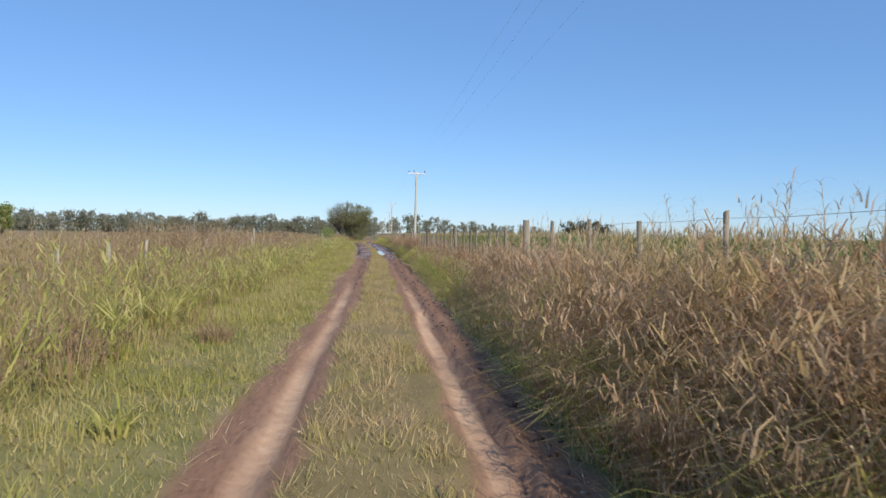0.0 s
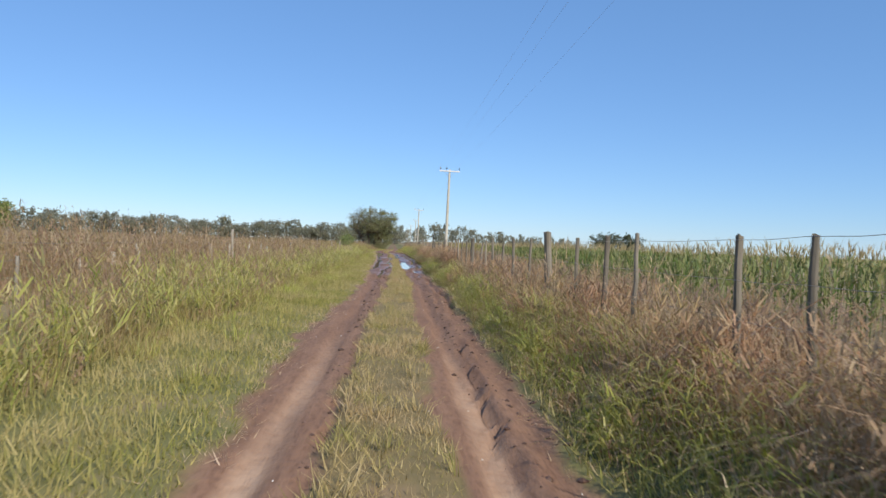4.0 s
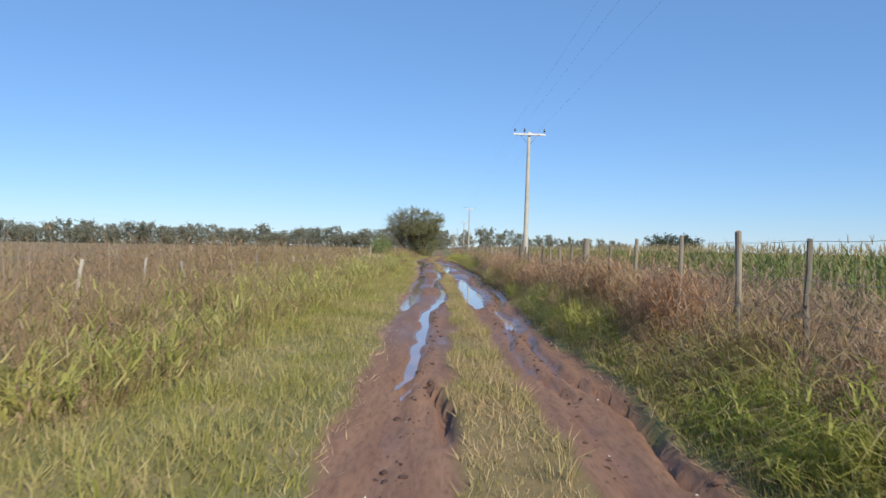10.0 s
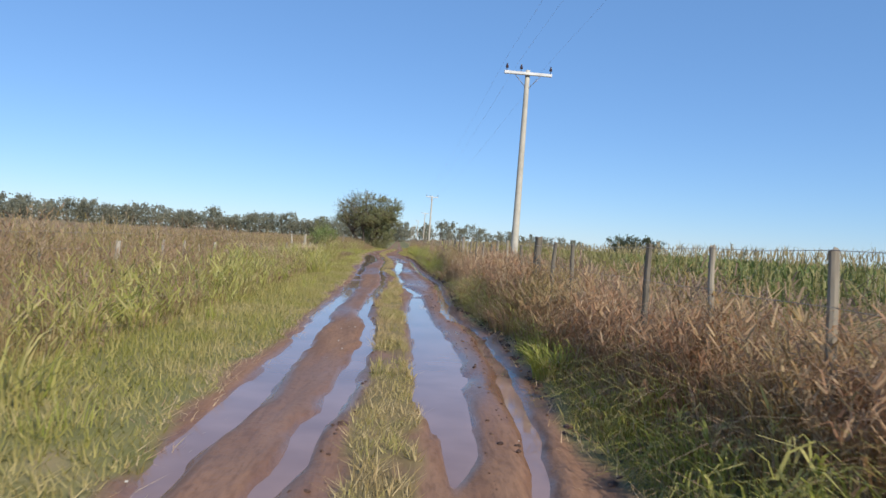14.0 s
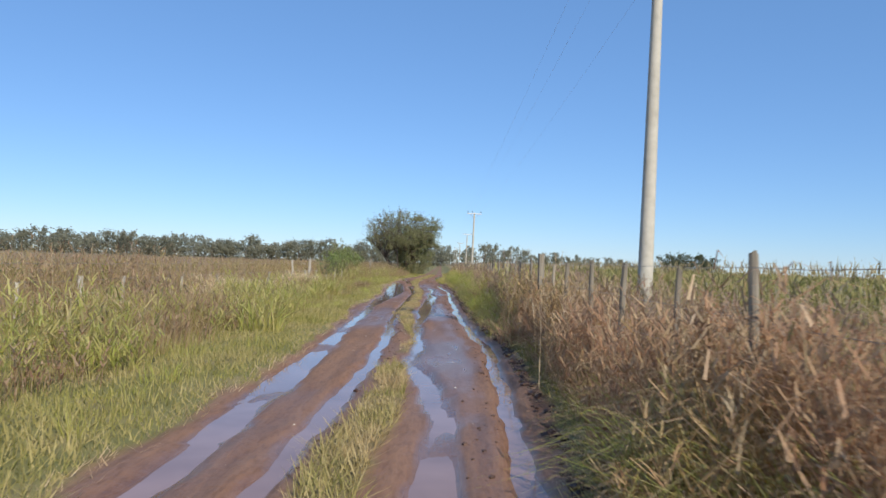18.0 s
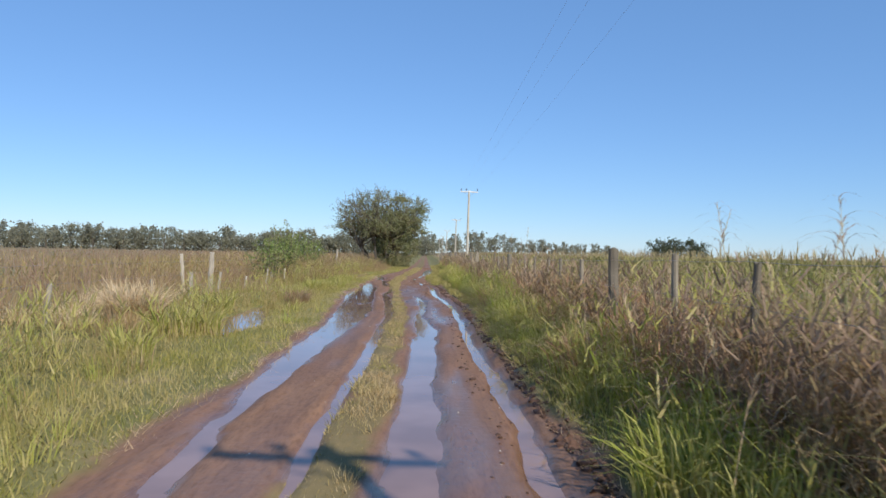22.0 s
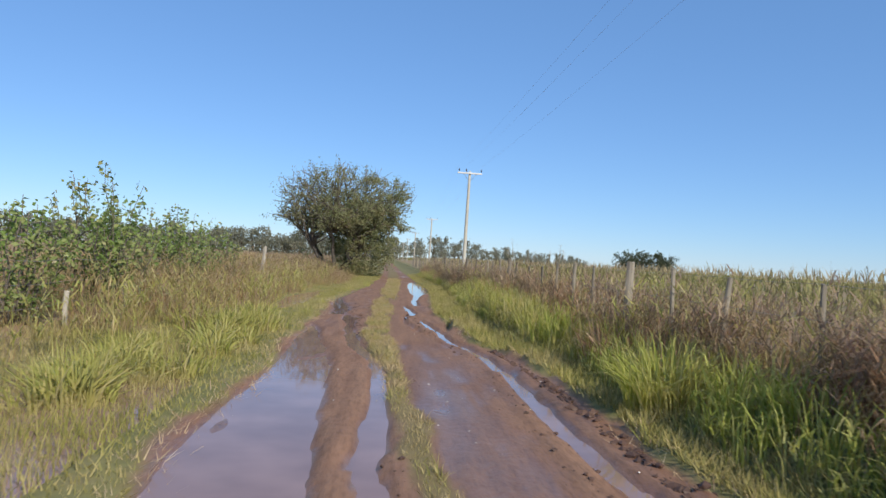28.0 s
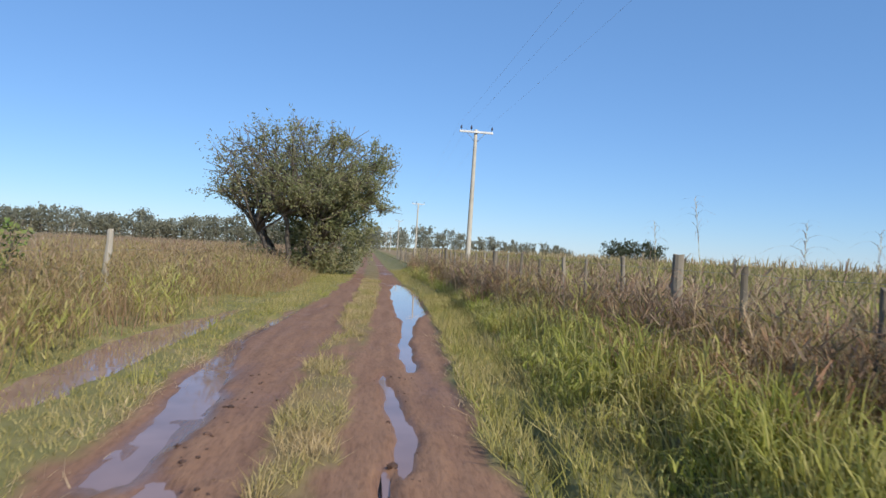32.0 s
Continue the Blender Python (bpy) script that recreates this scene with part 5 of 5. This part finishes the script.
left_fence = tagged(new("wire_fence"), "leaning grey timber posts of an old wire fence in tall weeds", "fence")
left_fence.location = (-6.6, 0, 0)
tops_l = []
py, k = 2.0, 0
while py < 205:
    ob = part("post", pale_posts[k * 3 % 4], left_fence)
    fx = -0.6 * (1 - float(sstep(45, 75, py))) + 0.25 * math.sin(py * 0.13) + 0.45 * float(sstep(60, 100, py))
    ob.location = (fx, py, float(land(np.array([-6.6 + fx]), np.array([py]))[0]) - random.uniform(0.35, 0.75) - 0.28 * float(sstep(60, 95, py)))
    ob.rotation_euler = (random.gauss(0, 0.09), random.gauss(0, 0.09), random.uniform(0, 6))
    tops_l.append((fx, py, -0.1))
    py += 2.9 + random.uniform(-1.0, 1.0)
    k += 1
for px_, py_, pt_, pr_, lean_ in ((-6.45, 103.8, 1.43, 0.085, 0.05), (-7.35, 103.9, 1.36, 0.06, -0.06), (-5.7, 131.5, 1.66, 0.07, 0.06), (-7.1, 46.4, 1.8, 0.065, -0.02)):
    ob = part("post", post_mesh("post", 1.3, pr_, int(py_), 0.09, POST_PALE), left_fence, "thick bleached split timber post")
    ob.location, ob.rotation_euler = (px_ + 6.6, py_, pt_ - 1.3), (0.04, lean_, 0.4)
for hz in (1.3, 0.95, 0.6):
    pts = []
    for (x0, y0, z0), (x1, y1, z1) in zip(tops_l[:-1], tops_l[1:]):
        pts += [(x0 + 0.06, y0, z0 + hz), ((x0 + x1) / 2 + 0.06, (y0 + y1) / 2, (z0 + z1) / 2 + hz - 0.03)]
    v, t = tube(np.array(pts), np.full(len(pts), 0.003), 4)
    part("wire", tri_mesh("wire", v, t, WIRE, smooth=True), left_fence, "thin galvanised wire")


# ---- power line ----
def box(cx, cy, cz, sx, sy, sz, bev=0.012):
    bm = bmesh.new()
    bmesh.ops.create_cube(bm, size=1, matrix=Matrix.LocRotScale((cx, cy, cz), None, (sx, sy, sz)))
    bmesh.ops.bevel(bm, geom=bm.edges[:], offset=bev, segments=1, affect='EDGES')
    return bm


def bm_mesh(name, bm, mat):
    me = bpy.data.meshes.new(name)
    bm.to_mesh(me)
    bm.free()
    me.materials.append(mat)
    return me


def lathe(profile, n=10):
    pts = np.array([(0, 0, z) for r, z in profile], float) + np.array([[0, 0, 1e-6]]) * np.arange(len(profile))[:, None]
    v, t = tube(pts, [r for r, z in profile], n)
    return v, t


INS = (-0.8, -0.27, 0.83)
ins_v, ins_t = lathe([(0.012, -0.1), (0.012, 0.0), (0.05, 0.01), (0.06, 0.03), (0.045, 0.06), (0.055, 0.075), (0.04, 0.11), (0.028, 0.14), (0.03, 0.16), (0.012, 0.18)])


def utility_pole(shaft_mat, arm_mat, label):
    pole = tagged(new("utility_pole"), label, "utility pole", "poles of the power line")
    v, t = tube(np.array([(0, 0, z) for z in np.linspace(-0.2, 7.97, 9)]), np.linspace(0.15, 0.085, 9), 16)
    part("shaft", tri_mesh("shaft", v, t, shaft_mat, smooth=True), pole)
    part("crossarm", bm_mesh("crossarm", box(0.0, -0.12, 7.82, 1.78, 0.1, 0.11), arm_mat), pole)
    for s in (-1, 1):
        v, t = tube(np.array([(0.07 * s, -0.1, 7.32), (0.5 * s, -0.12, 7.78)]), [0.012, 0.012], 6)
        part("brace", tri_mesh("brace", v, t, WIRE, smooth=True), pole)
    for i in INS:
        ob = part("insulator", tri_mesh("insulator", ins_v, ins_t, INSULATOR, smooth=True), pole, "brown glazed insulator")
        ob.location = (i, -0.12, 7.97)
    return pole


POLES = [(4.7, -22.0), (4.9, 75.75), (4.95, 153.6), (6.3, 217.0), (6.5, 284.0), (6.8, 352.0), (7.0, 420.0)]
first = utility_pole(CONCRETE, PALE, "pale round concrete utility pole with a crossarm and three insulators")
for i, (px, py) in enumerate(POLES):
    m = pose(px, py, 0.08, 0, 0.8, 0)
    if i == 0:
        first.matrix_basis = m
    else:
        copy_thing(first, m)
for i in INS:
    pts = []
    for (x0, y0), (x1, y1) in zip(POLES[:-1], POLES[1:]):
        for s in np.linspace(0, 1, 13)[:-1]:
            pts.append((x0 + (x1 - x0) * s + i, y0 + (y1 - y0) * s - 0.12, 8.32 - 0.9 * 4 * s * (1 - s) * 0.6))
    v, t = tube(np.array(pts), np.full(len(pts), 0.0024), 5)
    tagged(new("overhead_wire", tri_mesh("overhead_wire", v, t, CABLE, smooth=True)), "thin dark overhead electric wire strung between the poles", "wire", "wires of the power line")


# ---- trees and shrubs ----
rng = np.random.default_rng(23)


def limb(a, b, r0, r1, sag, k=6, jit=0.06):
    s = np.linspace(0, 1, k)[:, None]
    a, b = np.asarray(a, float), np.asarray(b, float)
    p = a + (b - a) * s + rng.normal(0, jit, (k, 3)) * np.sin(np.pi * s) * np.linalg.norm(b - a)
    p[:, 2] += sag * np.sin(np.pi * s[:, 0])
    return p, np.linspace(r0, r1, k)


def roadside_tree(cx, cy):
    tree = tagged(new("roadside_tree"), "broad many-stemmed grey-green tree with gappy crown beside the track", "tree")
    tree.location = (cx, cy, 0)
    wood, pts = [], []
    for k in range(10):
        ang = k * 0.628 + rng.uniform(-0.3, 0.3)
        base = np.array([-0.6 + 0.7 * math.cos(ang), 0.6 * math.sin(ang), -0.1])
        fork = base + np.array([1.5 * math.cos(ang) + rng.normal(0, 0.3), 1.2 * math.sin(ang), rng.uniform(1.6, 3.2)])
        p, r = limb(base, fork, 0.17, 0.11, 0.1)
        wood.append(tube(p, r, 7))
        for j in range(16):
            up = rng.uniform(-0.3, 1.0)
            flat_ = math.sqrt(1 - abs(up) ** 3.2)
            th = rng.uniform(0, 2 * np.pi) if rng.uniform() < 0.6 else ang + rng.normal(0, 0.7)
            end = np.array([0, 0, 4.6]) + np.array([5.5 * flat_ * math.cos(th), 4.6 * flat_ * math.sin(th), 4.0 * up]) * rng.uniform(0.84, 1.0)
            p, r = limb(fork, end, 0.065, 0.012, 0.5, 8)
            wood.append(tube(p, r, 5))
            for i in range(9):
                f = rng.uniform(0.35, 1.0)
                q0 = p[int(f * 7)]
                q1 = q0 + rng.normal(0, 0.5, 3) + np.array([0, 0, 0.08])
                wood.append(tube(np.array([q0, (q0 + q1) / 2 + rng.normal(0, 0.05, 3), q1]), [0.013, 0.009, 0.005], 3))
                m = int(np.clip(31 + 6 * q1[0] - 2.5 * (q1[2] - 4.5), 14, 50))
                pts.append(q0 + (q1 - q0) * rng.uniform(0.2, 1.25, (m, 1)) + rng.normal(0, 0.12, (m, 3)))
    sprays = []
    for k in range(430):  # drooping sprays that fill the track side of the crown down to the ground
        d = rng.normal(0, 1, 3)
        d = d / np.linalg.norm(d) * rng.uniform(0.25, 1.0) ** 0.6
        mid = np.array([1.35, 0.3, 2.35]) + d * np.array([2.5, 2.4, 2.6])
        mid[0] -= 0.5 * max(0.0, 1.4 - mid[2])
        if mid[2] > 0.15:
            drop = rng.uniform(0, 1, (26, 1))
            out_ = np.array([d[0], d[1], -0.9]) * 0.45
            sprays.append(mid + out_ * drop + rng.normal(0, 0.13, (26, 3)))
    for k in range(230):  # brush under the stems
        mid = np.array([rng.uniform(-4.2, 2.6), rng.normal(0, 1.0), 0.0])
        mid[2] = rng.uniform(0.1, 1.35) * (0.75 + 0.5 * float(vnoise(np.array([mid[0]]), np.zeros(1), 73)[0]))
        sprays.append(mid + rng.normal(0, 0.2, (20, 3)))
    brush = np.vstack(sprays)
    brush = brush[brush[:, 2] > 0.03]
    v, t = leaves(brush, rng.uniform(0.05, 0.1, len(brush)), 2.0)
    part("undergrowth", tri_mesh("undergrowth", v, t, LEAF_TREE), tree, "drooping sprays from the ground into the crown")
    c = np.vstack(pts)
    v, t = leaves(c, rng.uniform(0.045, 0.09, len(c)), 2.2)
    part("crown", tri_mesh("crown", v, t, LEAF_TREE), tree, "small grey-green leaves with brownish patches")
    v, t = merge(wood)
    part("trunk", tri_mesh("trunk", v, t, BARK, smooth=True), tree, "dark forked stems and twigs")
    return tree


roadside_tree(-3.8, 155.7)


def broadleaf_shrub(x, y, h, spread, stems):
    s = tagged(new("shrub"), "bright green broad-leaved shrub with upright shoots by the fence", "shrub", "green shrubs along the ditch")
    s.location = (x, y, float(land(np.array([x]), np.array([y]))[0]))
    wood, pts = [], []
    for k in range(stems):
        a_ = rng.uniform(0, 6.28)
        rr = spread * rng.uniform(0, 1) ** 0.6
        b0 = np.array([rr * 0.4 * math.cos(a_), rr * 0.4 * math.sin(a_), -0.05])
        hh = h * rng.uniform(0.45, 1.0) * (1 - 0.25 * (rr / spread) ** 2)
        b1 = np.array([rr * math.cos(a_), rr * math.sin(a_), hh])
        p, r = limb(b0, b1, 0.018, 0.005, 0.1, 6, 0.04)
        wood.append(tube(p, r, 4))
        m = int(34 * hh)
        f = rng.uniform(0.12, 1.0, m)
        q = np.stack([np.interp(f, np.linspace(0, 1, 6), p[:, i]) for i in range(3)], 1)
        pts.append(q + rng.normal(0, 0.1, (m, 3)) * (1.5 - 0.8 * f)[:, None])
    c = np.vstack(pts)
    v, t = leaves(c, rng.uniform(0.04, 0.085, len(c)), 1.7, 0.3)
    part("foliage", tri_mesh("foliage", v, t, LEAF_SHRUB), s)
    for w_ in wood:
        part("stem", tri_mesh("stem", w_[0], w_[1], BARK, smooth=True), s)


for sx, sy, sh, sp, st in ((-6.7, 113.6, 2.5, 1.0, 26), (-6.4, 116.6, 3.1, 1.2, 32), (-7.0, 119.2, 2.3, 1.1, 26), (-6.7, 122.4, 2.75, 1.3, 40), (-7.3, 125.4, 1.9, 1.3, 30), (-6.8, 128.4, 2.4, 1.1, 24)):
    broadleaf_shrub(sx, sy, sh, sp, st)


def far_tree_kind(h, spread, n, seed, low, mat, label):
    tree = tagged(new("far_tree"), label, "tree", "distant trees")
    g = np.random.default_rng(seed)
    wood = [tube(np.array([(0, 0, -0.3), (0.1, 0, h * 0.4), (0.2, 0.1, h * 0.8)]), [0.28, 0.2, 0.06], 6)]
    c = []
    for k in range(18):
        f = g.uniform(low, 0.93)
        wide = spread * (0.75 if f > 0.75 else 1.0)
        b = np.array([g.uniform(-1, 1) * wide, g.uniform(-1, 1) * wide, h * f])
        rad = spread * g.uniform(0.35, 0.6)
        c.append(b + g.normal(0, 1, (n // 18, 3)) * np.array([rad, rad, rad * 0.75]) * 0.48)
        if k < 6:
            wood.append(tube(np.array([(0.05, 0, h * 0.3), b]), [0.1, 0.02], 3))
    c = np.vstack(c)
    c = c[c[:, 2] > 0.3]
    v, t = leaves(c, g.uniform(0.5, 0.95, len(c)) * (0.5 if n > 2000 else 1.0), 1.4)
    part("crown", tri_mesh("crown", v, t, mat), tree)
    v, t = merge(wood)
    part("trunk", tri_mesh("trunk", v, t, BARK), tree)
    return tree


# the belt's haze is only its lightened leaf colour
BELT = "grey-green tree of a distant shelter belt, haze put into its leaf colour"
kinds = [far_tree_kind(11, 5.0, 420, 81, 0.06, LEAF_HAZED, BELT), far_tree_kind(12, 4.8, 420, 82, 0.1, LEAF_HAZED, BELT), far_tree_kind(10, 5.8, 420, 83, 0.04, LEAF_HAZED, BELT),
         far_tree_kind(11, 3.0, 420, 84, 0.3, LEAF_HAZED, "slender distant tree with a bare trunk"), far_tree_kind(10, 5.5, 700, 85, 0.03, LEAF_PINE, "dark tree in a clump out in the cornfield"),
         far_tree_kind(9.5, 3.4, 5400, 86, 0.12, LEAF_SHRUB, "rounded green tree standing in the pasture")]
used = set()


def plant(kind, x, y, s=1.0, tall=1.0):
    m = pose(x, y, -0.05, 0, 0, random.uniform(0, 360))
    if kind not in used:
        used.add(kind)
        ob = kinds[kind]
        ob.matrix_basis = m
    else:
        ob = copy_thing(kinds[kind], m)
    ob.scale = (s, s, s * tall)


# shelter belt over the left pasture, nearing the track at its far end
for i in range(135):
    f = i / 134
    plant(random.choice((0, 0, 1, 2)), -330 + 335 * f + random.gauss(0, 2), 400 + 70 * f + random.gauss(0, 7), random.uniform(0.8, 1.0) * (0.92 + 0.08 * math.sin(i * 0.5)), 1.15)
# scrub that closes the belt below its crowns
n = 24000
f = U(0, 1, n)
top = 7.9 + 1.6 * fnoise(f * 60, 0 * f, 74) + 0.9 * vnoise(f * 240, 0 * f, 75)
c = np.stack([-330 + 335 * f, 400 + 70 * f + rng.normal(0, 5, n), top * U(0.02, 1, n) ** 0.7], 1)
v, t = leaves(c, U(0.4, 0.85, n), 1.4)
tagged(new("belt_scrub", tri_mesh("belt_scrub", v, t, LEAF_HAZED)), "olive scrub filling the distant shelter belt, haze put into its leaf colour", "shrubs", kind="stuff")
# thinner belt beyond the track, running out to the right
for i in range(62):
    f = i / 61
    plant(random.choice((1, 3, 3, 0)), 8 + 250 * f + random.gauss(0, 3), 600 + 430 * f + random.gauss(0, 8), random.uniform(0.7, 1.15) * (1.1 - 0.25 * f), 1.35)
# dark clump in the cornfield
for i in range(11):
    plant(4, 176 + i * 3.7 + random.uniform(-1, 1), random.uniform(622, 640), random.uniform(0.8, 1.0), 1.55)
for i in range(44):
    plant(2, 330 + i * 20 + random.gauss(0, 6), 1250 + random.gauss(0, 20) - i * 10, random.uniform(0.6, 0.9))
# nearer trees out in the left pasture
for x, y, s in ((-74.5, 140, 1.05), (-67.0, 140, 0.62), (-83, 139, 1.0)):
    plant(5, x, y, s)


# ---- tussocks ----
def tussock(x, y, h, n, mat, label, name="tussock", wide=1.0):
    r = 0.42 * h * np.sqrt(rng.uniform(0, 1, n))
    a_ = rng.uniform(0, 6.28, n)
    v, t, al = blades(r * np.cos(a_), r * np.sin(a_), np.zeros(n), h * rng.uniform(0.5, 1.05, n), rng.uniform(0.008, 0.016, n) * wide, a_ + rng.normal(0, 1.0, n), rng.uniform(0.1, 1.1, n), 3, 0.1)
    ob = new(name, tri_mesh(name, v, t, mat, al))
    ob.location = (x, y, float(land(np.array([x]), np.array([y]))[0]) - 0.02)
    return tagged(ob, label, "grass clump", kind="stuff")


for x, y, h, n in ((-5.1, 81.8, 0.9, 420), (-5.0, 93.9, 1.25, 900), (-5.7, 95.0, 1.0, 500), (-6.0, 86, 1.0, 500), (-6.4, 89, 1.0, 420), (-6.2, 77.5, 0.9, 380), (-7.6, 89.5, 1.1, 500), (-5.6, 80, 0.8, 300), *[(U(-8.5, -4.6), U(76, 97), U(0.5, 0.8), 160) for _ in range(8)]):
    tussock(x, y, h * 0.95, n, BLOND, "pale blond tussock of dry feathery grass", "blond_tussock", 1.8)
for x, y, h, n in ((2.3, 108.9, 1.05, 420), (2.3, 21.6, 0.55, 160), (1.95, 11.0, 0.5, 220), (2.6, 100, 0.9, 260), (3.0, 123.8, 1.0, 300), (2.5, 118, 0.8, 200), (2.6, 92, 0.9, 240), (2.4, 84, 0.8, 240), (2.5, 57, 0.7, 180), (2.5, 47, 0.8, 200)):
    tussock(x, y, h, n, LUSH, "bright green clump of broad-bladed grass on the bank", "green_tussock", 2.0)
for x, y, h, n in ((-2.5, 54.9, 0.85, 160), (-2.35, 76.6, 0.9, 220), (-1.9, 5.6, 0.4, 90), (-3.4, 113.2, 0.8, 150), (-3.5, 118, 0.7, 260), (-3.05, 115.4, 0.75, 240), (-2.8, 116, 0.6, 90), (-3.65, 111.9, 0.6, 60), (-3.5, 93.4, 1.05, 260), (-3.9, 92.9, 1.1, 200), (-3.25, 110.6, 0.7, 110), (-2.75, 98.2, 0.6, 60), *[(U(-4.3, -2.9), U(111.5, 121), U(0.45, 0.75), 110) for _ in range(12)], *[(U(-4.3, -2.9), U(103.5, 111), U(0.35, 0.6), 70) for _ in range(12)], (-4.2, 41.6, 0.7, 200), (-4.4, 97.6, 0.9, 260), (-3.6, 90.3, 0.8, 240), (-3.5, 26.6, 0.7, 200), (-3.5, 12.5, 0.85, 260), (-3.9, 15, 0.9, 260), (-3.8, 103.5, 0.8, 240), *[(U(-4.3, -3.1), U(108.6, 112.4), U(0.55, 0.8), 260) for _ in range(9)], *[(U(-4.2, -3.2), U(113.6, 116.6), U(0.5, 0.75), 260) for _ in range(6)], *[(U(-4.8, -3.2), 7 + i * 2.35 + U(-0.9, 0.9), U(0.65, 1.15), 170) for i in range(34)]):
    tussock(x, y, h * U(0.9, 1.15), n // 2, REED, "yellow-green clump of reedy grass on the verge", "reed_tussock", 2.5)
for x, y, h, n in ((-2.1, 10.3, 0.55, 220), (-7.2, 117.4, 0.9, 500), (-4.4, 24, 0.9, 300), (-3.6, 52, 0.7, 260), (-3.05, 101.2, 0.75, 320), (-3.2, 101.8, 0.7, 260), *[(U(-5.2, -3.3), 3 + i * 3.1 + U(-1.2, 1.2), U(0.6, 1.1), 240) for i in range(28)]):
    tussock(x, y, h, n, RUSSET, "withered brown weed clump on the verge", "brown_weed", 1.0)


for py in STOUT[1:-4]:
    for dx, dy in ((-0.22, -0.75), (-0.3, -0.2), (-0.15, -0.45)):
        tussock(2.88 + dx + U(-0.05, 0.05), py + dy + U(-0.1, 0.1), U(0.7, 0.9), 110, STRAW, "withered brown weeds grown up before a fence post", "post_weed", 1.5)


# ---- clods of mud along the ruts ----
def clod_mesh(seed):
    g = np.random.default_rng(seed)
    bm = bmesh.new()
    bmesh.ops.create_icosphere(bm, subdivisions=1, radius=1)
    for v in bm.verts:
        v.co *= g.uniform(0.65, 1.25)
        v.co.z *= 0.6
    return np.array([v.co[:] for v in bm.verts]), np.array([[v.index for v in f.verts] for f in bm.faces])


def scatter_clods(name, label, x, y, size, mat=CLOD):
    kinds_ = [clod_mesh(s) for s in range(90, 96)]
    vs, ts, off = [], [], 0
    z = land(x, y)
    for i in range(len(x)):
        v, t = kinds_[i % 6]
        a_ = U(0, 6.28)
        c_, s_ = math.cos(a_), math.sin(a_)
        w_ = np.stack([v[:, 0] * c_ - v[:, 1] * s_, v[:, 0] * s_ + v[:, 1] * c_, v[:, 2]], 1) * size[i]
        vs.append(w_ + np.array([x[i], y[i], z[i]])), ts.append(t + off)
        off += len(v)
    tagged(new(name, tri_mesh(name, np.vstack(vs), np.vstack(ts), mat)), label, "mud", kind="stuff")


n = 2300
y = np.concatenate([U(56, 114, n), U(-1, 58, 500)])
cut = np.interp(y, [t[0] for t in RIGHT_RUT], [t[2] for t in RIGHT_RUT])
x = np.where(y > 56, cut + 0.12 + np.abs(rng.normal(0, 0.09, len(y))), band(y, EDGE_Y, EDGE_R, 2, 0.1) + rng.normal(0.0, 0.1, len(y)))
scatter_clods("bank_edge_clods", "dark broken clods of mud along the cut edge of the bank", x, y, rng.gamma(2.0, 0.013, len(y)).clip(0.006, 0.085) * (0.6 + 0.4 * sstep(58, 75, y)))
n = 2600
y = U(-1, 125, n)
rut = np.where(U(0, 1, n) < 0.5, np.interp(y, [t[0] for t in RIGHT_RUT], [t[1] - 0.1 for t in RIGHT_RUT]), np.interp(y, [t[0] for t in INNER_LEFT], [t[2] + 0.08 for t in INNER_LEFT]))
x = rut + rng.normal(0, 0.1, n)
keep = (pool(x, y) < 0.2) & (mud_mask(x, y) > 0.5)
scatter_clods("track_clods", "small crumbs and clods of mud on the track", x[keep], y[keep], rng.gamma(2.0, 0.007, n)[keep].clip(0.004, 0.045))
n = 420
y = U(2, 120, n)
x = U(-1.8, 1.9, n)
keep = (pool(x, y) < 0.05) & (mud_mask(x, y) > 0.7)
scatter_clods("pale_grit", "scattered pale bits of grit and chaff on the mud", x[keep], y[keep], U(0.006, 0.014, n)[keep], PEBBLE)
